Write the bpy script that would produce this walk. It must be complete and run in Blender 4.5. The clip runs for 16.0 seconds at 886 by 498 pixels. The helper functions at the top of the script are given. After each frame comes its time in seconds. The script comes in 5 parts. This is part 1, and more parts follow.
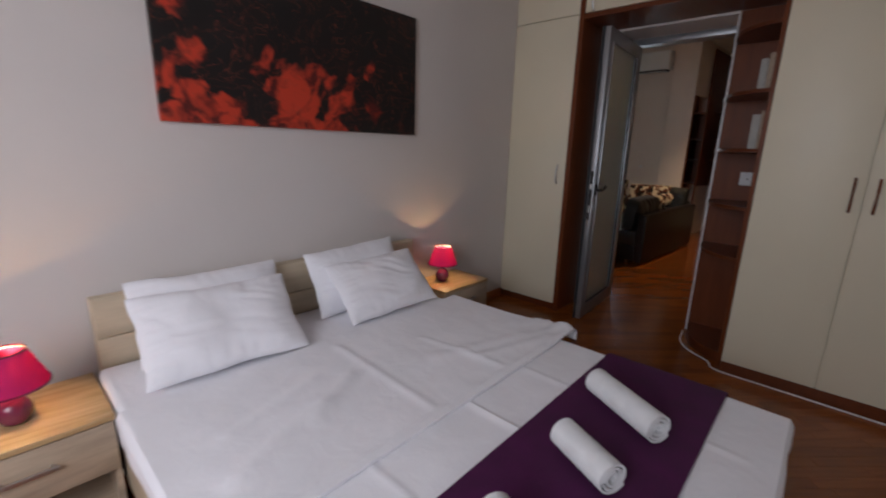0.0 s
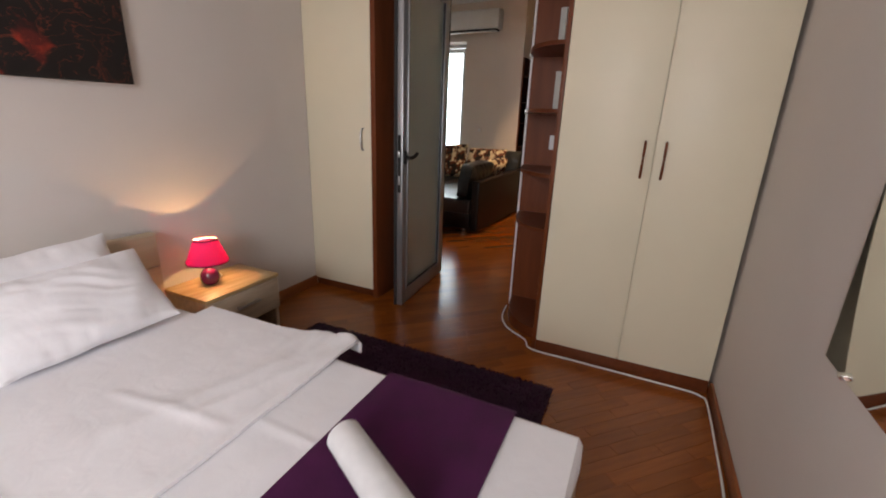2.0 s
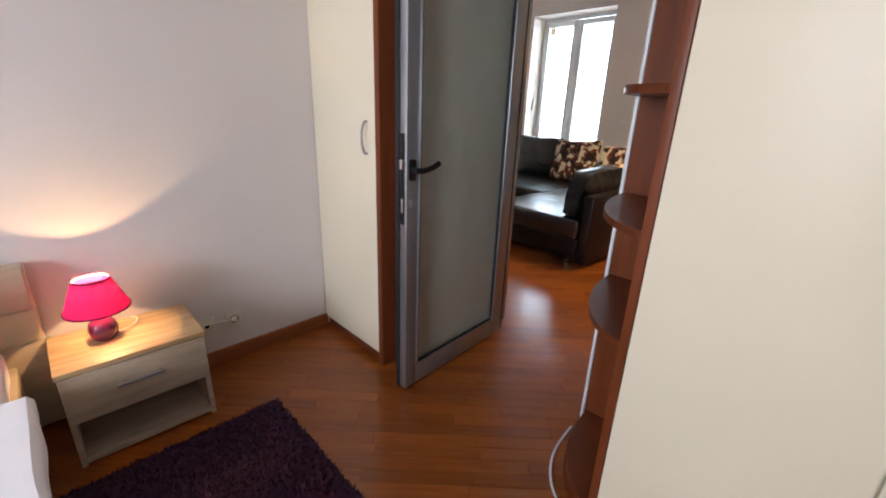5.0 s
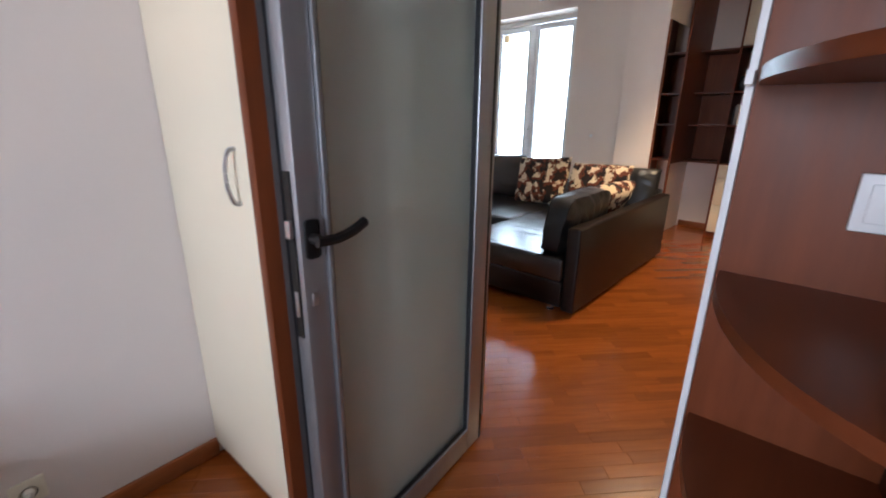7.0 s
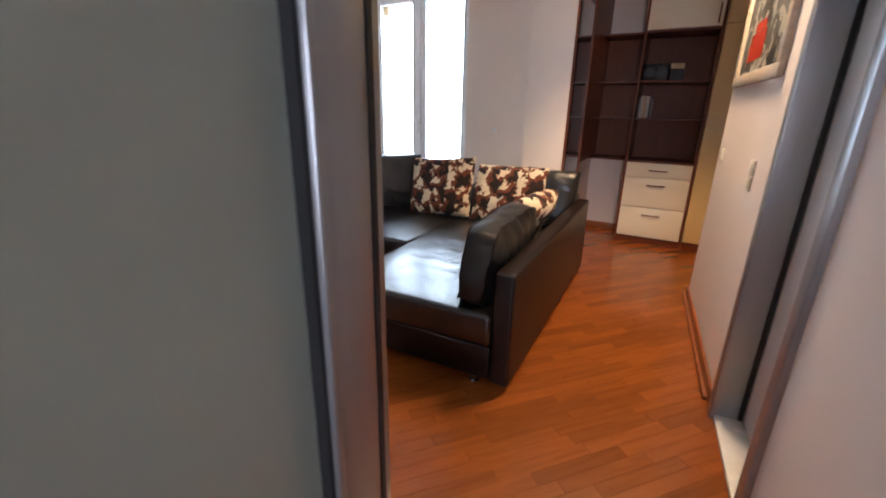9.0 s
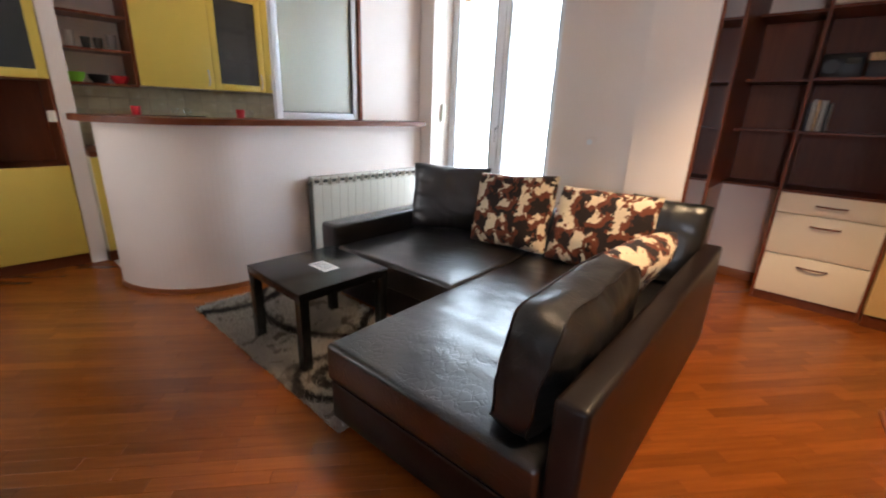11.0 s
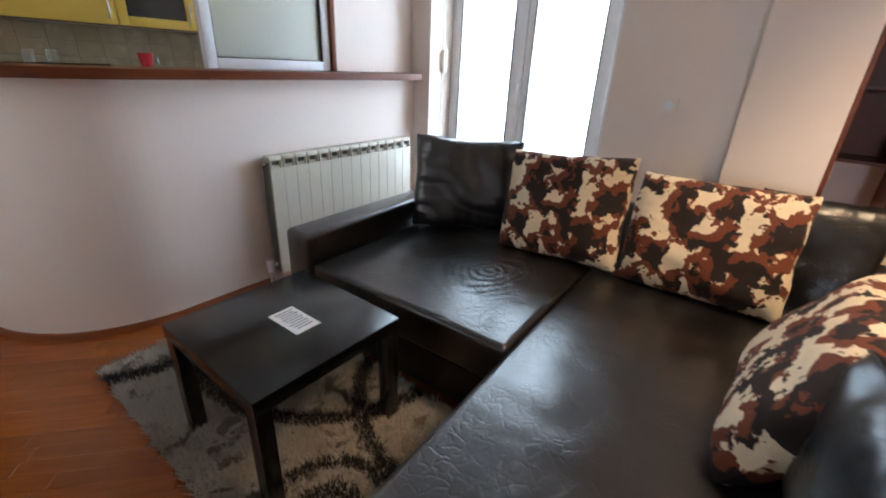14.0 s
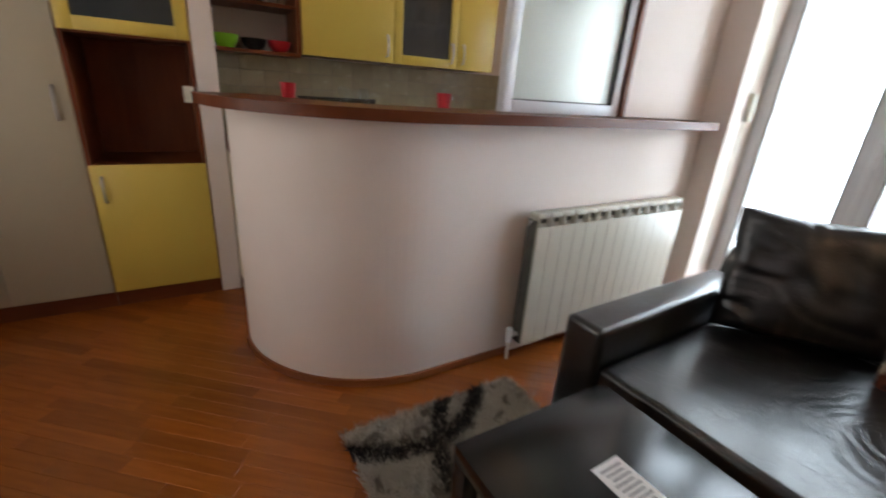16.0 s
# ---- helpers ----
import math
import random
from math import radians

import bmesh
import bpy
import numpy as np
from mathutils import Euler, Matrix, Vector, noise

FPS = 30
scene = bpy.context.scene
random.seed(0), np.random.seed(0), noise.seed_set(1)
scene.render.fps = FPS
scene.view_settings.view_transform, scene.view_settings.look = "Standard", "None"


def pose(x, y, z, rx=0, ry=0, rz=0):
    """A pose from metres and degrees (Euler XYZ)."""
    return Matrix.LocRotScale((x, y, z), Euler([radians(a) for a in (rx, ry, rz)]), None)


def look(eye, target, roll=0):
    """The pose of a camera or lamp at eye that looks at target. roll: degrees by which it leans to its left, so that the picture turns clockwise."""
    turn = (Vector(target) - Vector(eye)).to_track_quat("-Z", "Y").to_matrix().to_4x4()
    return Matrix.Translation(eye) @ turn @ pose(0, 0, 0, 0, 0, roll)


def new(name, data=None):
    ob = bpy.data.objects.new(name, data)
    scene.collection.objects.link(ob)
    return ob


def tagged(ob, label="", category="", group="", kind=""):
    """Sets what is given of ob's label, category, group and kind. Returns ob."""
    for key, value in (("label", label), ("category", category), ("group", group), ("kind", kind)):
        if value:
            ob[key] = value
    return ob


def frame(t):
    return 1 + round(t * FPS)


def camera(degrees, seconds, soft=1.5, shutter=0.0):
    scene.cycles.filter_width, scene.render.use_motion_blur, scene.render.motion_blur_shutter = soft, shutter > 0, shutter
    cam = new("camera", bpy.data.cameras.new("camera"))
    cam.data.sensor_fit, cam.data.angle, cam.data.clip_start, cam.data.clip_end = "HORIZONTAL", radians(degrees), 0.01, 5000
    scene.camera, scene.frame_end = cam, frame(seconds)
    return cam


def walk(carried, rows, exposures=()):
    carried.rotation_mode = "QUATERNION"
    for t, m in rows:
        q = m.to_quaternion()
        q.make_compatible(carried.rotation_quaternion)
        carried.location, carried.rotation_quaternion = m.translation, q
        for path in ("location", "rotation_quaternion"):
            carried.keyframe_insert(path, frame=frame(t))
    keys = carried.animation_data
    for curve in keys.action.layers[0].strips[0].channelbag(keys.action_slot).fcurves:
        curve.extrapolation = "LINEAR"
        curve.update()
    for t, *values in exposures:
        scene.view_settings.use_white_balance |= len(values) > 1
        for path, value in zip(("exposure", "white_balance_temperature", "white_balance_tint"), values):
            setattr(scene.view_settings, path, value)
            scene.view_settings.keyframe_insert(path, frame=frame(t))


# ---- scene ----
cam = camera(92.5, 16.0, soft=1.9, shutter=0.4)
PATH = [
    (0, (0.747, 0.135, 1.338), (2.079, 1.552, 0.873), 1.7),
    (0.5, (0.958, 0.078, 1.332), (2.409, 1.347, 0.799), 0.8),
    (1, (1.095, 0.047, 1.332), (2.636, 1.187, 0.761), 0.2),
    (1.5, (1.24, 0.056, 1.326), (2.872, 1.039, 0.719), 0.6),
    (2, (1.475, 0.119, 1.326), (3.146, 1.042, 0.728), 2.2),
    (2.5, (1.686, 0.133, 1.312), (3.356, 1.063, 0.721), 1.0),
    (3, (1.903, 0.148, 1.344), (3.451, 1.281, 0.776), 1.6),
    (3.2, (1.973, 0.145, 1.335), (3.471, 1.336, 0.754), 1.3),
    (5.3, (2.895, 0.356, 1.333), (4.041, 1.849, 0.654), 1.1),
    (5.5, (2.932, 0.384, 1.317), (4.041, 1.906, 0.642), 0.3),
    (6, (3.09, 0.572, 1.319), (4.286, 2.032, 0.66), 2.6),
    (6.3, (3.18, 0.657, 1.339), (4.47, 2.07, 0.758), 0.9),
    (6.5, (3.216, 0.751, 1.335), (4.548, 2.123, 0.751), 1.5),
    (7, (3.386, 0.922, 1.306), (4.758, 2.251, 0.713), 0.7),
    (7.5, (3.586, 1.078, 1.350), (5.006, 2.332, 0.713), 1.3),
    (8, (3.76, 1.257, 1.347), (5.34, 2.292, 0.687), 1.1),
    (8.2, (3.836, 1.331, 1.35), (5.481, 2.265, 0.702), 0.4),
    (10.3, (4.781, 1.753, 1.296), (6.415, 2.724, 0.676), 3.1),
    (10.5, (4.843, 1.78, 1.308), (6.454, 2.793, 0.692), 3.4),
    (11, (5.025, 1.835, 1.298), (6.448, 3.098, 0.681), 2.3),
    (11.5, (5.163, 1.883, 1.289), (6.458, 3.251, 0.617), 2.1),
    (12, (5.262, 1.992, 1.273), (6.631, 3.274, 0.579), 2.9),
    (12.5, (5.31, 2.192, 1.272), (6.84, 3.245, 0.529), 3.2),
    (13, (5.358, 2.338, 1.274), (6.904, 3.373, 0.54), 3.8),
    (13.5, (5.486, 2.518, 1.258), (6.998, 3.575, 0.486), 2.7),
    (14, (5.565, 2.678, 1.27), (7.033, 3.776, 0.47), 2.8),
    (14.5, (5.559, 2.843, 1.28), (7.071, 3.947, 0.576), 3.9),
    (15, (5.494, 3.079, 1.284), (7.016, 4.181, 0.599), 4.0),
    (15.5, (5.448, 3.248, 1.276), (6.769, 4.587, 0.598), 4.8),
    (16, (5.462, 3.432, 1.274), (6.444, 5.024, 0.567), 4.1),
]
EXPOSURES = [(0.0, -1.44, 6500, 12), (0.5, -1.29, 6500, 12), (1.0, -0.98, 6650, 12), (2.5, -0.25, 7300, 12), (3.2, -0.05, 6900, 12), (5.5, 0.45, 6200, 9), (6.5, 0.5, 5950, 9), (8.0, 0.53, 5850, 13), (10.5, 0.72, 6350, 14), (11.5, 0.65, 6250, 12), (13.5, 0.49, 6000, 11), (14.5, 0.53, 6200, 12), (15.5, 0.53, 6550, 12), (16.0, 0.36, 6700, 13)]
walk(cam, [(t, look(eye, target, roll)) for t, eye, target, roll in PATH], EXPOSURES)
LIVING_W, BEDROOM_W, KITCHEN_W, HALL_W, LAMP_W, WEST_W, COOK_W = 4, 128, 1, 200, 4.6, 6.5, 3.5

# ---- light ----
world = bpy.data.worlds.new("world")
scene.world = world
world.use_nodes = True
wn = world.node_tree.nodes
sky = wn.new("ShaderNodeTexSky")
sky.sky_type, sky.sun_disc = "NISHITA", False
sky.sun_elevation, sky.sun_rotation = radians(38), radians(70)
world.node_tree.links.new(sky.outputs[0], wn["Background"].inputs[0])
wn["Background"].inputs[1].default_value = 0.12
sun = new("sun", bpy.data.lights.new("sun", "SUN"))
sun.data.energy, sun.data.angle, sun.data.color = 0.8, radians(12), (1.0, 0.96, 0.9)
sun.matrix_world = look((20, 12, 18), (8, 4, 0))


def area(name, eye, target, w, h, watts, color):
    ob = new(name, bpy.data.lights.new(name, "AREA"))
    ob.data.shape, ob.data.size, ob.data.size_y, ob.data.energy, ob.data.color = "RECTANGLE", w, h, watts, color
    ob.matrix_world = look(eye, target)
    return ob


def point(name, p, watts, radius, color):
    ob = new(name, bpy.data.lights.new(name, "POINT"))
    ob.data.energy, ob.data.shadow_soft_size, ob.data.color = watts, radius, color
    ob.location = p
    return ob


# The bedroom, the passage and the hall side stand at a small angle to the living room.
BED = Matrix.Translation((3.75, 1.5, 0)) @ Matrix.Rotation(radians(4.7), 4, "Z") @ Matrix.Translation((-3.75, -1.5, 0))
LIV = Matrix.Identity(4)
SOFA = Matrix.Translation((5.9, 2.16, 0)) @ Matrix.Rotation(radians(2.0), 4, "Z") @ Matrix.Translation((-5.9, -2.16, 0))


def bed_pt(x, y, z):
    return BED @ Vector((x, y, z))


area("window_daylight_living", (8.45, 4.1, 1.25), (0, 4.1, 1.25), 1.24, 2.44, LIVING_W, (0.86, 0.94, 1.0))
area("window_daylight_bedroom", bed_pt(-0.98, 0.62, 1.72), bed_pt(0.5, 2.1, 0.35), 1.45, 1.45, BEDROOM_W, (0.87, 0.91, 1.0))
# fill light behind the frosted screen, at an added kitchen opening
area("fill_light_kitchen", (8.45, 5.61, 1.55), (0, 5.61, 1.55), 0.46, 0.66, KITCHEN_W, (1.0, 1.0, 0.97))
# fill light for the bar wall, set in an added west opening
area("fill_light_west", bed_pt(4.52, 4.9, 1.45), bed_pt(9.0, 4.9, 1.2), 1.1, 1.4, WEST_W, (1.0, 0.96, 0.90))
hall = new("hall_spot", bpy.data.lights.new("hall_spot", "SPOT"))
hall.data.energy, hall.data.shadow_soft_size, hall.data.color = HALL_W, 0.26, (1.0, 0.70, 0.40)
hall.data.spot_size, hall.data.spot_blend = radians(92), 0.35
hall.matrix_world = look((7.0, 1.66, 2.86), (7.0, 1.50, 0))
point("kitchen_bulb", (7.15, 5.8, 2.80), COOK_W, 0.06, (1.0, 0.72, 0.42))
point("bedside_bulb_right", bed_pt(2.80, 2.33, 0.622), LAMP_W, 0.004, (1.0, 0.60, 0.28))
point("bedside_bulb_left", bed_pt(0.62, 2.25, 0.622), LAMP_W, 0.004, (1.0, 0.55, 0.22))


# ---- materials ----
def mat(name, color, rough=0.5, metal=0.0, vary=0.12, scale=6.0, bump=0.1, bscale=60.0, stretch=(1, 1, 1), spec=0.5,
        trans=0.0, coat=0.0, random_piece=0.0, sheen=0.0, rough_vary=0.08, second=None, bdist=0.002):
    m = bpy.data.materials.new(name)
    m.use_nodes = True
    n, l = m.node_tree.nodes, m.node_tree.links
    b = n["Principled BSDF"]
    tc = n.new("ShaderNodeTexCoord")
    mp = n.new("ShaderNodeMapping")
    mp.inputs["Scale"].default_value = stretch
    l.new(tc.outputs["Object"], mp.inputs["Vector"])
    vec = mp.outputs[0]
    if random_piece:
        info = n.new("ShaderNodeObjectInfo")
        geo = n.new("ShaderNodeNewGeometry")
        both = n.new("ShaderNodeMath")
        both.operation = "ADD"
        l.new(info.outputs["Random"], both.inputs[0])
        l.new(geo.outputs["Random Per Island"], both.inputs[1])
        wrap = n.new("ShaderNodeMath")
        wrap.operation = "FRACT"
        l.new(both.outputs[0], wrap.inputs[0])
        shift = n.new("ShaderNodeVectorMath")
        shift.operation = "ADD"
        mul = n.new("ShaderNodeMath")
        mul.operation = "MULTIPLY"
        mul.inputs[1].default_value = 37.0
        l.new(wrap.outputs[0], mul.inputs[0])
        l.new(vec, shift.inputs[0])
        l.new(mul.outputs[0], shift.inputs[1])
        vec = shift.outputs[0]
    big = n.new("ShaderNodeTexNoise")
    big.inputs["Scale"].default_value, big.inputs["Detail"].default_value = scale, 5.0
    small = n.new("ShaderNodeTexNoise")
    small.inputs["Scale"].default_value, small.inputs["Detail"].default_value = bscale, 4.0
    l.new(vec, big.inputs["Vector"])
    l.new(vec, small.inputs["Vector"])
    mix = n.new("ShaderNodeMix")
    mix.data_type = "RGBA"
    lo = [max(0, c * (1 - vary)) for c in color]
    hi = list(second) if second else [min(1, c * (1 + vary)) for c in color]
    mix.inputs["A"].default_value, mix.inputs["B"].default_value = (*lo, 1), (*hi, 1)
    ramp = n.new("ShaderNodeMapRange")
    ramp.inputs["From Min"].default_value, ramp.inputs["From Max"].default_value = 0.3, 0.7
    l.new(big.outputs["Fac"], ramp.inputs["Value"])
    l.new(ramp.outputs[0], mix.inputs["Factor"])
    out = mix.outputs["Result"]
    fine = n.new("ShaderNodeHueSaturation")
    amount = n.new("ShaderNodeMapRange")
    amount.inputs["To Min"].default_value, amount.inputs["To Max"].default_value = 1 - vary * 0.5, 1 + vary * 0.5
    l.new(small.outputs["Fac"], amount.inputs["Value"])
    l.new(amount.outputs[0], fine.inputs["Value"])
    l.new(out, fine.inputs["Color"])
    out = fine.outputs[0]
    if random_piece:
        hsv = n.new("ShaderNodeHueSaturation")
        tone = n.new("ShaderNodeMapRange")
        tone.inputs["To Min"].default_value, tone.inputs["To Max"].default_value = 1 - random_piece, 1 + random_piece
        l.new(wrap.outputs[0], tone.inputs["Value"])
        l.new(tone.outputs[0], hsv.inputs["Value"])
        l.new(out, hsv.inputs["Color"])
        out = hsv.outputs[0]
    l.new(out, b.inputs["Base Color"])
    rr = n.new("ShaderNodeMapRange")
    rr.inputs["To Min"].default_value, rr.inputs["To Max"].default_value = max(0.02, rough - rough_vary), min(1, rough + rough_vary)
    l.new(big.outputs["Fac"], rr.inputs["Value"])
    l.new(rr.outputs[0], b.inputs["Roughness"])
    b.inputs["Metallic"].default_value = metal
    b.inputs["Specular IOR Level"].default_value = spec
    b.inputs["Transmission Weight"].default_value = trans
    b.inputs["Coat Weight"].default_value = coat
    b.inputs["Coat Roughness"].default_value = 0.15
    b.inputs["Sheen Weight"].default_value = sheen
    if bump:
        bp = n.new("ShaderNodeBump")
        bp.inputs["Strength"].default_value, bp.inputs["Distance"].default_value = bump, bdist
        l.new(small.outputs["Fac"], bp.inputs["Height"])
        l.new(bp.outputs[0], b.inputs["Normal"])
    return m


def glow(name, color, strength):
    m = bpy.data.materials.new(name)
    m.use_nodes = True
    b = m.node_tree.nodes["Principled BSDF"]
    b.inputs["Base Color"].default_value = (*color, 1)
    b.inputs["Emission Color"].default_value = (*color, 1)
    b.inputs["Emission Strength"].default_value = strength
    return m


M_SKYGLOW = glow("overcast_sky", (0.79, 0.92, 1.06), 7.8)


def shade_material(name, color):
    m = bpy.data.materials.new(name)
    m.use_nodes = True
    n, l = m.node_tree.nodes, m.node_tree.links
    n.remove(n["Principled BSDF"])
    d, t, mx = n.new("ShaderNodeBsdfDiffuse"), n.new("ShaderNodeBsdfTranslucent"), n.new("ShaderNodeMixShader")
    weave = n.new("ShaderNodeTexNoise")
    weave.inputs["Scale"].default_value = 220
    hue = n.new("ShaderNodeHueSaturation")
    hue.inputs["Color"].default_value = (*color, 1)
    rng = n.new("ShaderNodeMapRange")
    rng.inputs["To Min"].default_value, rng.inputs["To Max"].default_value = 0.85, 1.15
    l.new(weave.outputs["Fac"], rng.inputs["Value"])
    l.new(rng.outputs[0], hue.inputs["Value"])
    l.new(hue.outputs[0], d.inputs["Color"])
    l.new(hue.outputs[0], t.inputs["Color"])
    mx.inputs[0].default_value = 0.075
    l.new(d.outputs[0], mx.inputs[1])
    l.new(t.outputs[0], mx.inputs[2])
    l.new(mx.outputs[0], n["Material Output"].inputs["Surface"])
    return m


def patches(name, ground, spots, dark, scale, thr, rough=0.9, bump=0.3, nested=False):
    """Two sets of uneven patches on a ground colour."""
    m = mat(name, ground, rough, vary=0.1, scale=scale, bump=bump, bscale=180)
    n, l = m.node_tree.nodes, m.node_tree.links
    b = n["Principled BSDF"]
    base = b.inputs["Base Color"].links[0].from_socket
    tc = n.new("ShaderNodeTexCoord")
    for k, (col, s, cut) in enumerate(((spots, scale, thr), (dark, scale if nested else scale * 1.15, thr + (0.055 if nested else 0.05)))):
        shift = n.new("ShaderNodeVectorMath")
        shift.operation = "ADD"
        shift.inputs[1].default_value = (k * 0.012, k * 0.02, k * 0.015) if nested else (k * 5.3, k * 2.1, k * 3.7)
        l.new(tc.outputs["Object"], shift.inputs[0])
        t = n.new("ShaderNodeTexNoise")
        t.inputs["Scale"].default_value, t.inputs["Detail"].default_value, t.inputs["Roughness"].default_value = s, 3.6 if nested else 3.5, 0.56 if nested else 0.55
        t.inputs["Distortion"].default_value = 0.15 if nested else 0.6
        l.new(shift.outputs[0], t.inputs["Vector"])
        edge = n.new("ShaderNodeMapRange")
        edge.inputs["From Min"].default_value, edge.inputs["From Max"].default_value = cut, cut + 0.015
        l.new(t.outputs["Fac"], edge.inputs["Value"])
        mx = n.new("ShaderNodeMix")
        mx.data_type = "RGBA"
        mx.inputs["B"].default_value = (*col, 1)
        l.new(edge.outputs[0], mx.inputs["Factor"])
        l.new(base, mx.inputs["A"])
        base = mx.outputs["Result"]
    l.new(base, b.inputs["Base Color"])
    return m


M_WALL = mat("wall_paint", (0.70, 0.650, 0.622), 0.85, vary=0.03, scale=1.2, bump=0.12, bscale=140, rough_vary=0.04)
M_WALL_L = mat("living_wall_paint", (0.80, 0.70, 0.632), 0.85, vary=0.03, scale=1.2, bump=0.12, bscale=140, rough_vary=0.04)
M_CEIL = mat("ceiling_paint", (0.82, 0.81, 0.79), 0.9, vary=0.02, bump=0.08)
M_SLAB = mat("floor_screed", (0.13, 0.042, 0.012), 0.8)
M_PARQUET = mat("parquet", (0.245, 0.063, 0.0092), 0.22, vary=0.08, scale=9, bscale=55, stretch=(0.5, 6, 1), bump=0.06,
                random_piece=0.18, second=(0.285, 0.078, 0.012), coat=0.10, rough_vary=0.04)
M_CHERRY = mat("cherry_laminate", (0.155, 0.040, 0.013), 0.40, spec=0.25, vary=0.14, scale=5, bscale=70, stretch=(6, 6, 0.6), bump=0.04)
M_CHERRY_H = mat("cherry_laminate_level", (0.135, 0.034, 0.011), 0.36, spec=0.25, vary=0.14, scale=5, bscale=70, stretch=(0.7, 6, 6), bump=0.04)
M_SKIRT = mat("skirting_wood", (0.27, 0.085, 0.025), 0.4, vary=0.15, scale=5, bscale=60, stretch=(0.6, 0.6, 6), bump=0.04)
M_CREAM = mat("cream_laminate", (0.78, 0.715, 0.55), 0.42, vary=0.025, scale=2, bump=0.03, bscale=200)
M_CLOSET = mat("golden_laminate", (0.70, 0.49, 0.22), 0.42, vary=0.03, scale=2, bump=0.03, bscale=200)
M_BEIGE = mat("beige_laminate", (0.42, 0.36, 0.255), 0.45, vary=0.03, scale=2, bump=0.03, bscale=200)
M_YELLOW = mat("yellow_laminate", (0.66, 0.49, 0.09), 0.38, vary=0.03, scale=3, bump=0.03, bscale=160)
M_DRAWER = mat("pale_laminate", (0.80, 0.72, 0.58), 0.42, vary=0.03, scale=3, bump=0.03)
M_ALU = mat("aluminium_profile", (0.36, 0.37, 0.39), 0.38, metal=0.75, vary=0.06, scale=4, bump=0.03, stretch=(8, 8, 0.5))
M_ALU_W = mat("white_profile", (0.78, 0.79, 0.80), 0.4, vary=0.03, bump=0.02)
M_SEAL = mat("rubber_seal", (0.012, 0.012, 0.014), 0.6, vary=0.1)
M_BLACK = mat("black_plastic", (0.010, 0.010, 0.010), 0.38, vary=0.1, spec=0.3)
M_STEEL = mat("brushed_steel", (0.55, 0.55, 0.56), 0.3, metal=0.95, vary=0.08, bump=0.05, bscale=200)
M_CHROME = mat("chrome", (0.75, 0.75, 0.76), 0.12, metal=1.0, vary=0.03, bump=0)
M_FROST = mat("frosted_glass", (0.78, 0.85, 0.76), 0.38, vary=0.04, scale=2.0, bump=0.05, bscale=300, trans=0.66, coat=0.4)
M_GLASS = mat("clear_glass", (0.95, 0.97, 0.97), 0.03, vary=0.01, bump=0, trans=1.0, rough_vary=0.01)
def thin_pane(name, gloss):
    """Thin clear window glass: light passes straight through, with a faint mirror gloss."""
    m = bpy.data.materials.new(name)
    m.use_nodes = True
    n, l = m.node_tree.nodes, m.node_tree.links
    n.remove(n["Principled BSDF"])
    clear, shine, both = n.new("ShaderNodeBsdfTransparent"), n.new("ShaderNodeBsdfGlossy"), n.new("ShaderNodeMixShader")
    clear.inputs["Color"].default_value = (0.96, 0.98, 0.97, 1)
    shine.inputs["Roughness"].default_value = 0.02
    both.inputs[0].default_value = gloss
    l.new(clear.outputs[0], both.inputs[1])
    l.new(shine.outputs[0], both.inputs[2])
    l.new(both.outputs[0], n["Material Output"].inputs["Surface"])
    return m


M_PANE = thin_pane("window_pane", 0.06)
M_DARKGLASS = mat("tinted_glass", (0.10, 0.11, 0.11), 0.12, vary=0.1, bump=0, trans=0.6, rough_vary=0.03)
M_MIRROR = mat("mirror_silver", (0.86, 0.88, 0.86), 0.03, metal=1.0, vary=0.01, bump=0, rough_vary=0.01)
M_LINEN = mat("white_linen", (0.92, 0.91, 0.95), 0.9, vary=0.03, scale=5, bump=0.45, bscale=11, sheen=0.2, bdist=0.008)
M_LINEN.node_tree.nodes["Noise Texture.001"].inputs["Distortion"].default_value = 0.5
M_TOWEL = mat("white_towelling", (0.84, 0.84, 0.85), 0.95, vary=0.05, scale=20, bump=0.9, bscale=350, sheen=0.4, bdist=0.004)
M_RUNNER = mat("plum_satin", (0.070, 0.007, 0.058), 0.75, vary=0.18, scale=9, bump=0.3, bscale=120, sheen=0.03, spec=0.3)
M_PLUM_PILE = mat("plum_pile", (0.040, 0.006, 0.032), 0.95, vary=0.25, scale=14, bump=0.6, bscale=240, random_piece=0.3)
M_BEDWOOD = mat("pale_oak", (0.56, 0.46, 0.33), 0.5, vary=0.12, scale=4, bscale=60, stretch=(0.5, 5, 5), bump=0.05)
M_OAK = mat("honey_oak", (0.54, 0.33, 0.135), 0.42, vary=0.2, scale=5, bscale=60, stretch=(0.7, 7, 7), bump=0.05, second=(0.64, 0.46, 0.25))
M_OAK_GREY = mat("grey_oak", (0.47, 0.37, 0.27), 0.48, vary=0.18, scale=5, bscale=60, stretch=(0.7, 7, 7), bump=0.05)
M_SHADE = shade_material("magenta_fabric", (0.64, 0.045, 0.24))
M_LAMPBASE = mat("plum_ceramic", (0.16, 0.015, 0.06), 0.18, vary=0.1, bump=0.02, coat=0.5)
M_BULB = glow("bulb_glow", (1.0, 0.72, 0.38), 14.0)
M_LEATHER = mat("black_leatherette", (0.004, 0.0034, 0.0036), 0.31, vary=0.12, scale=9, bump=0.30, bscale=42, spec=0.85, rough_vary=0.03, bdist=0.0008, coat=0.35)
M_LEATHER.node_tree.nodes["Principled BSDF"].inputs["Coat Roughness"].default_value = 0.22


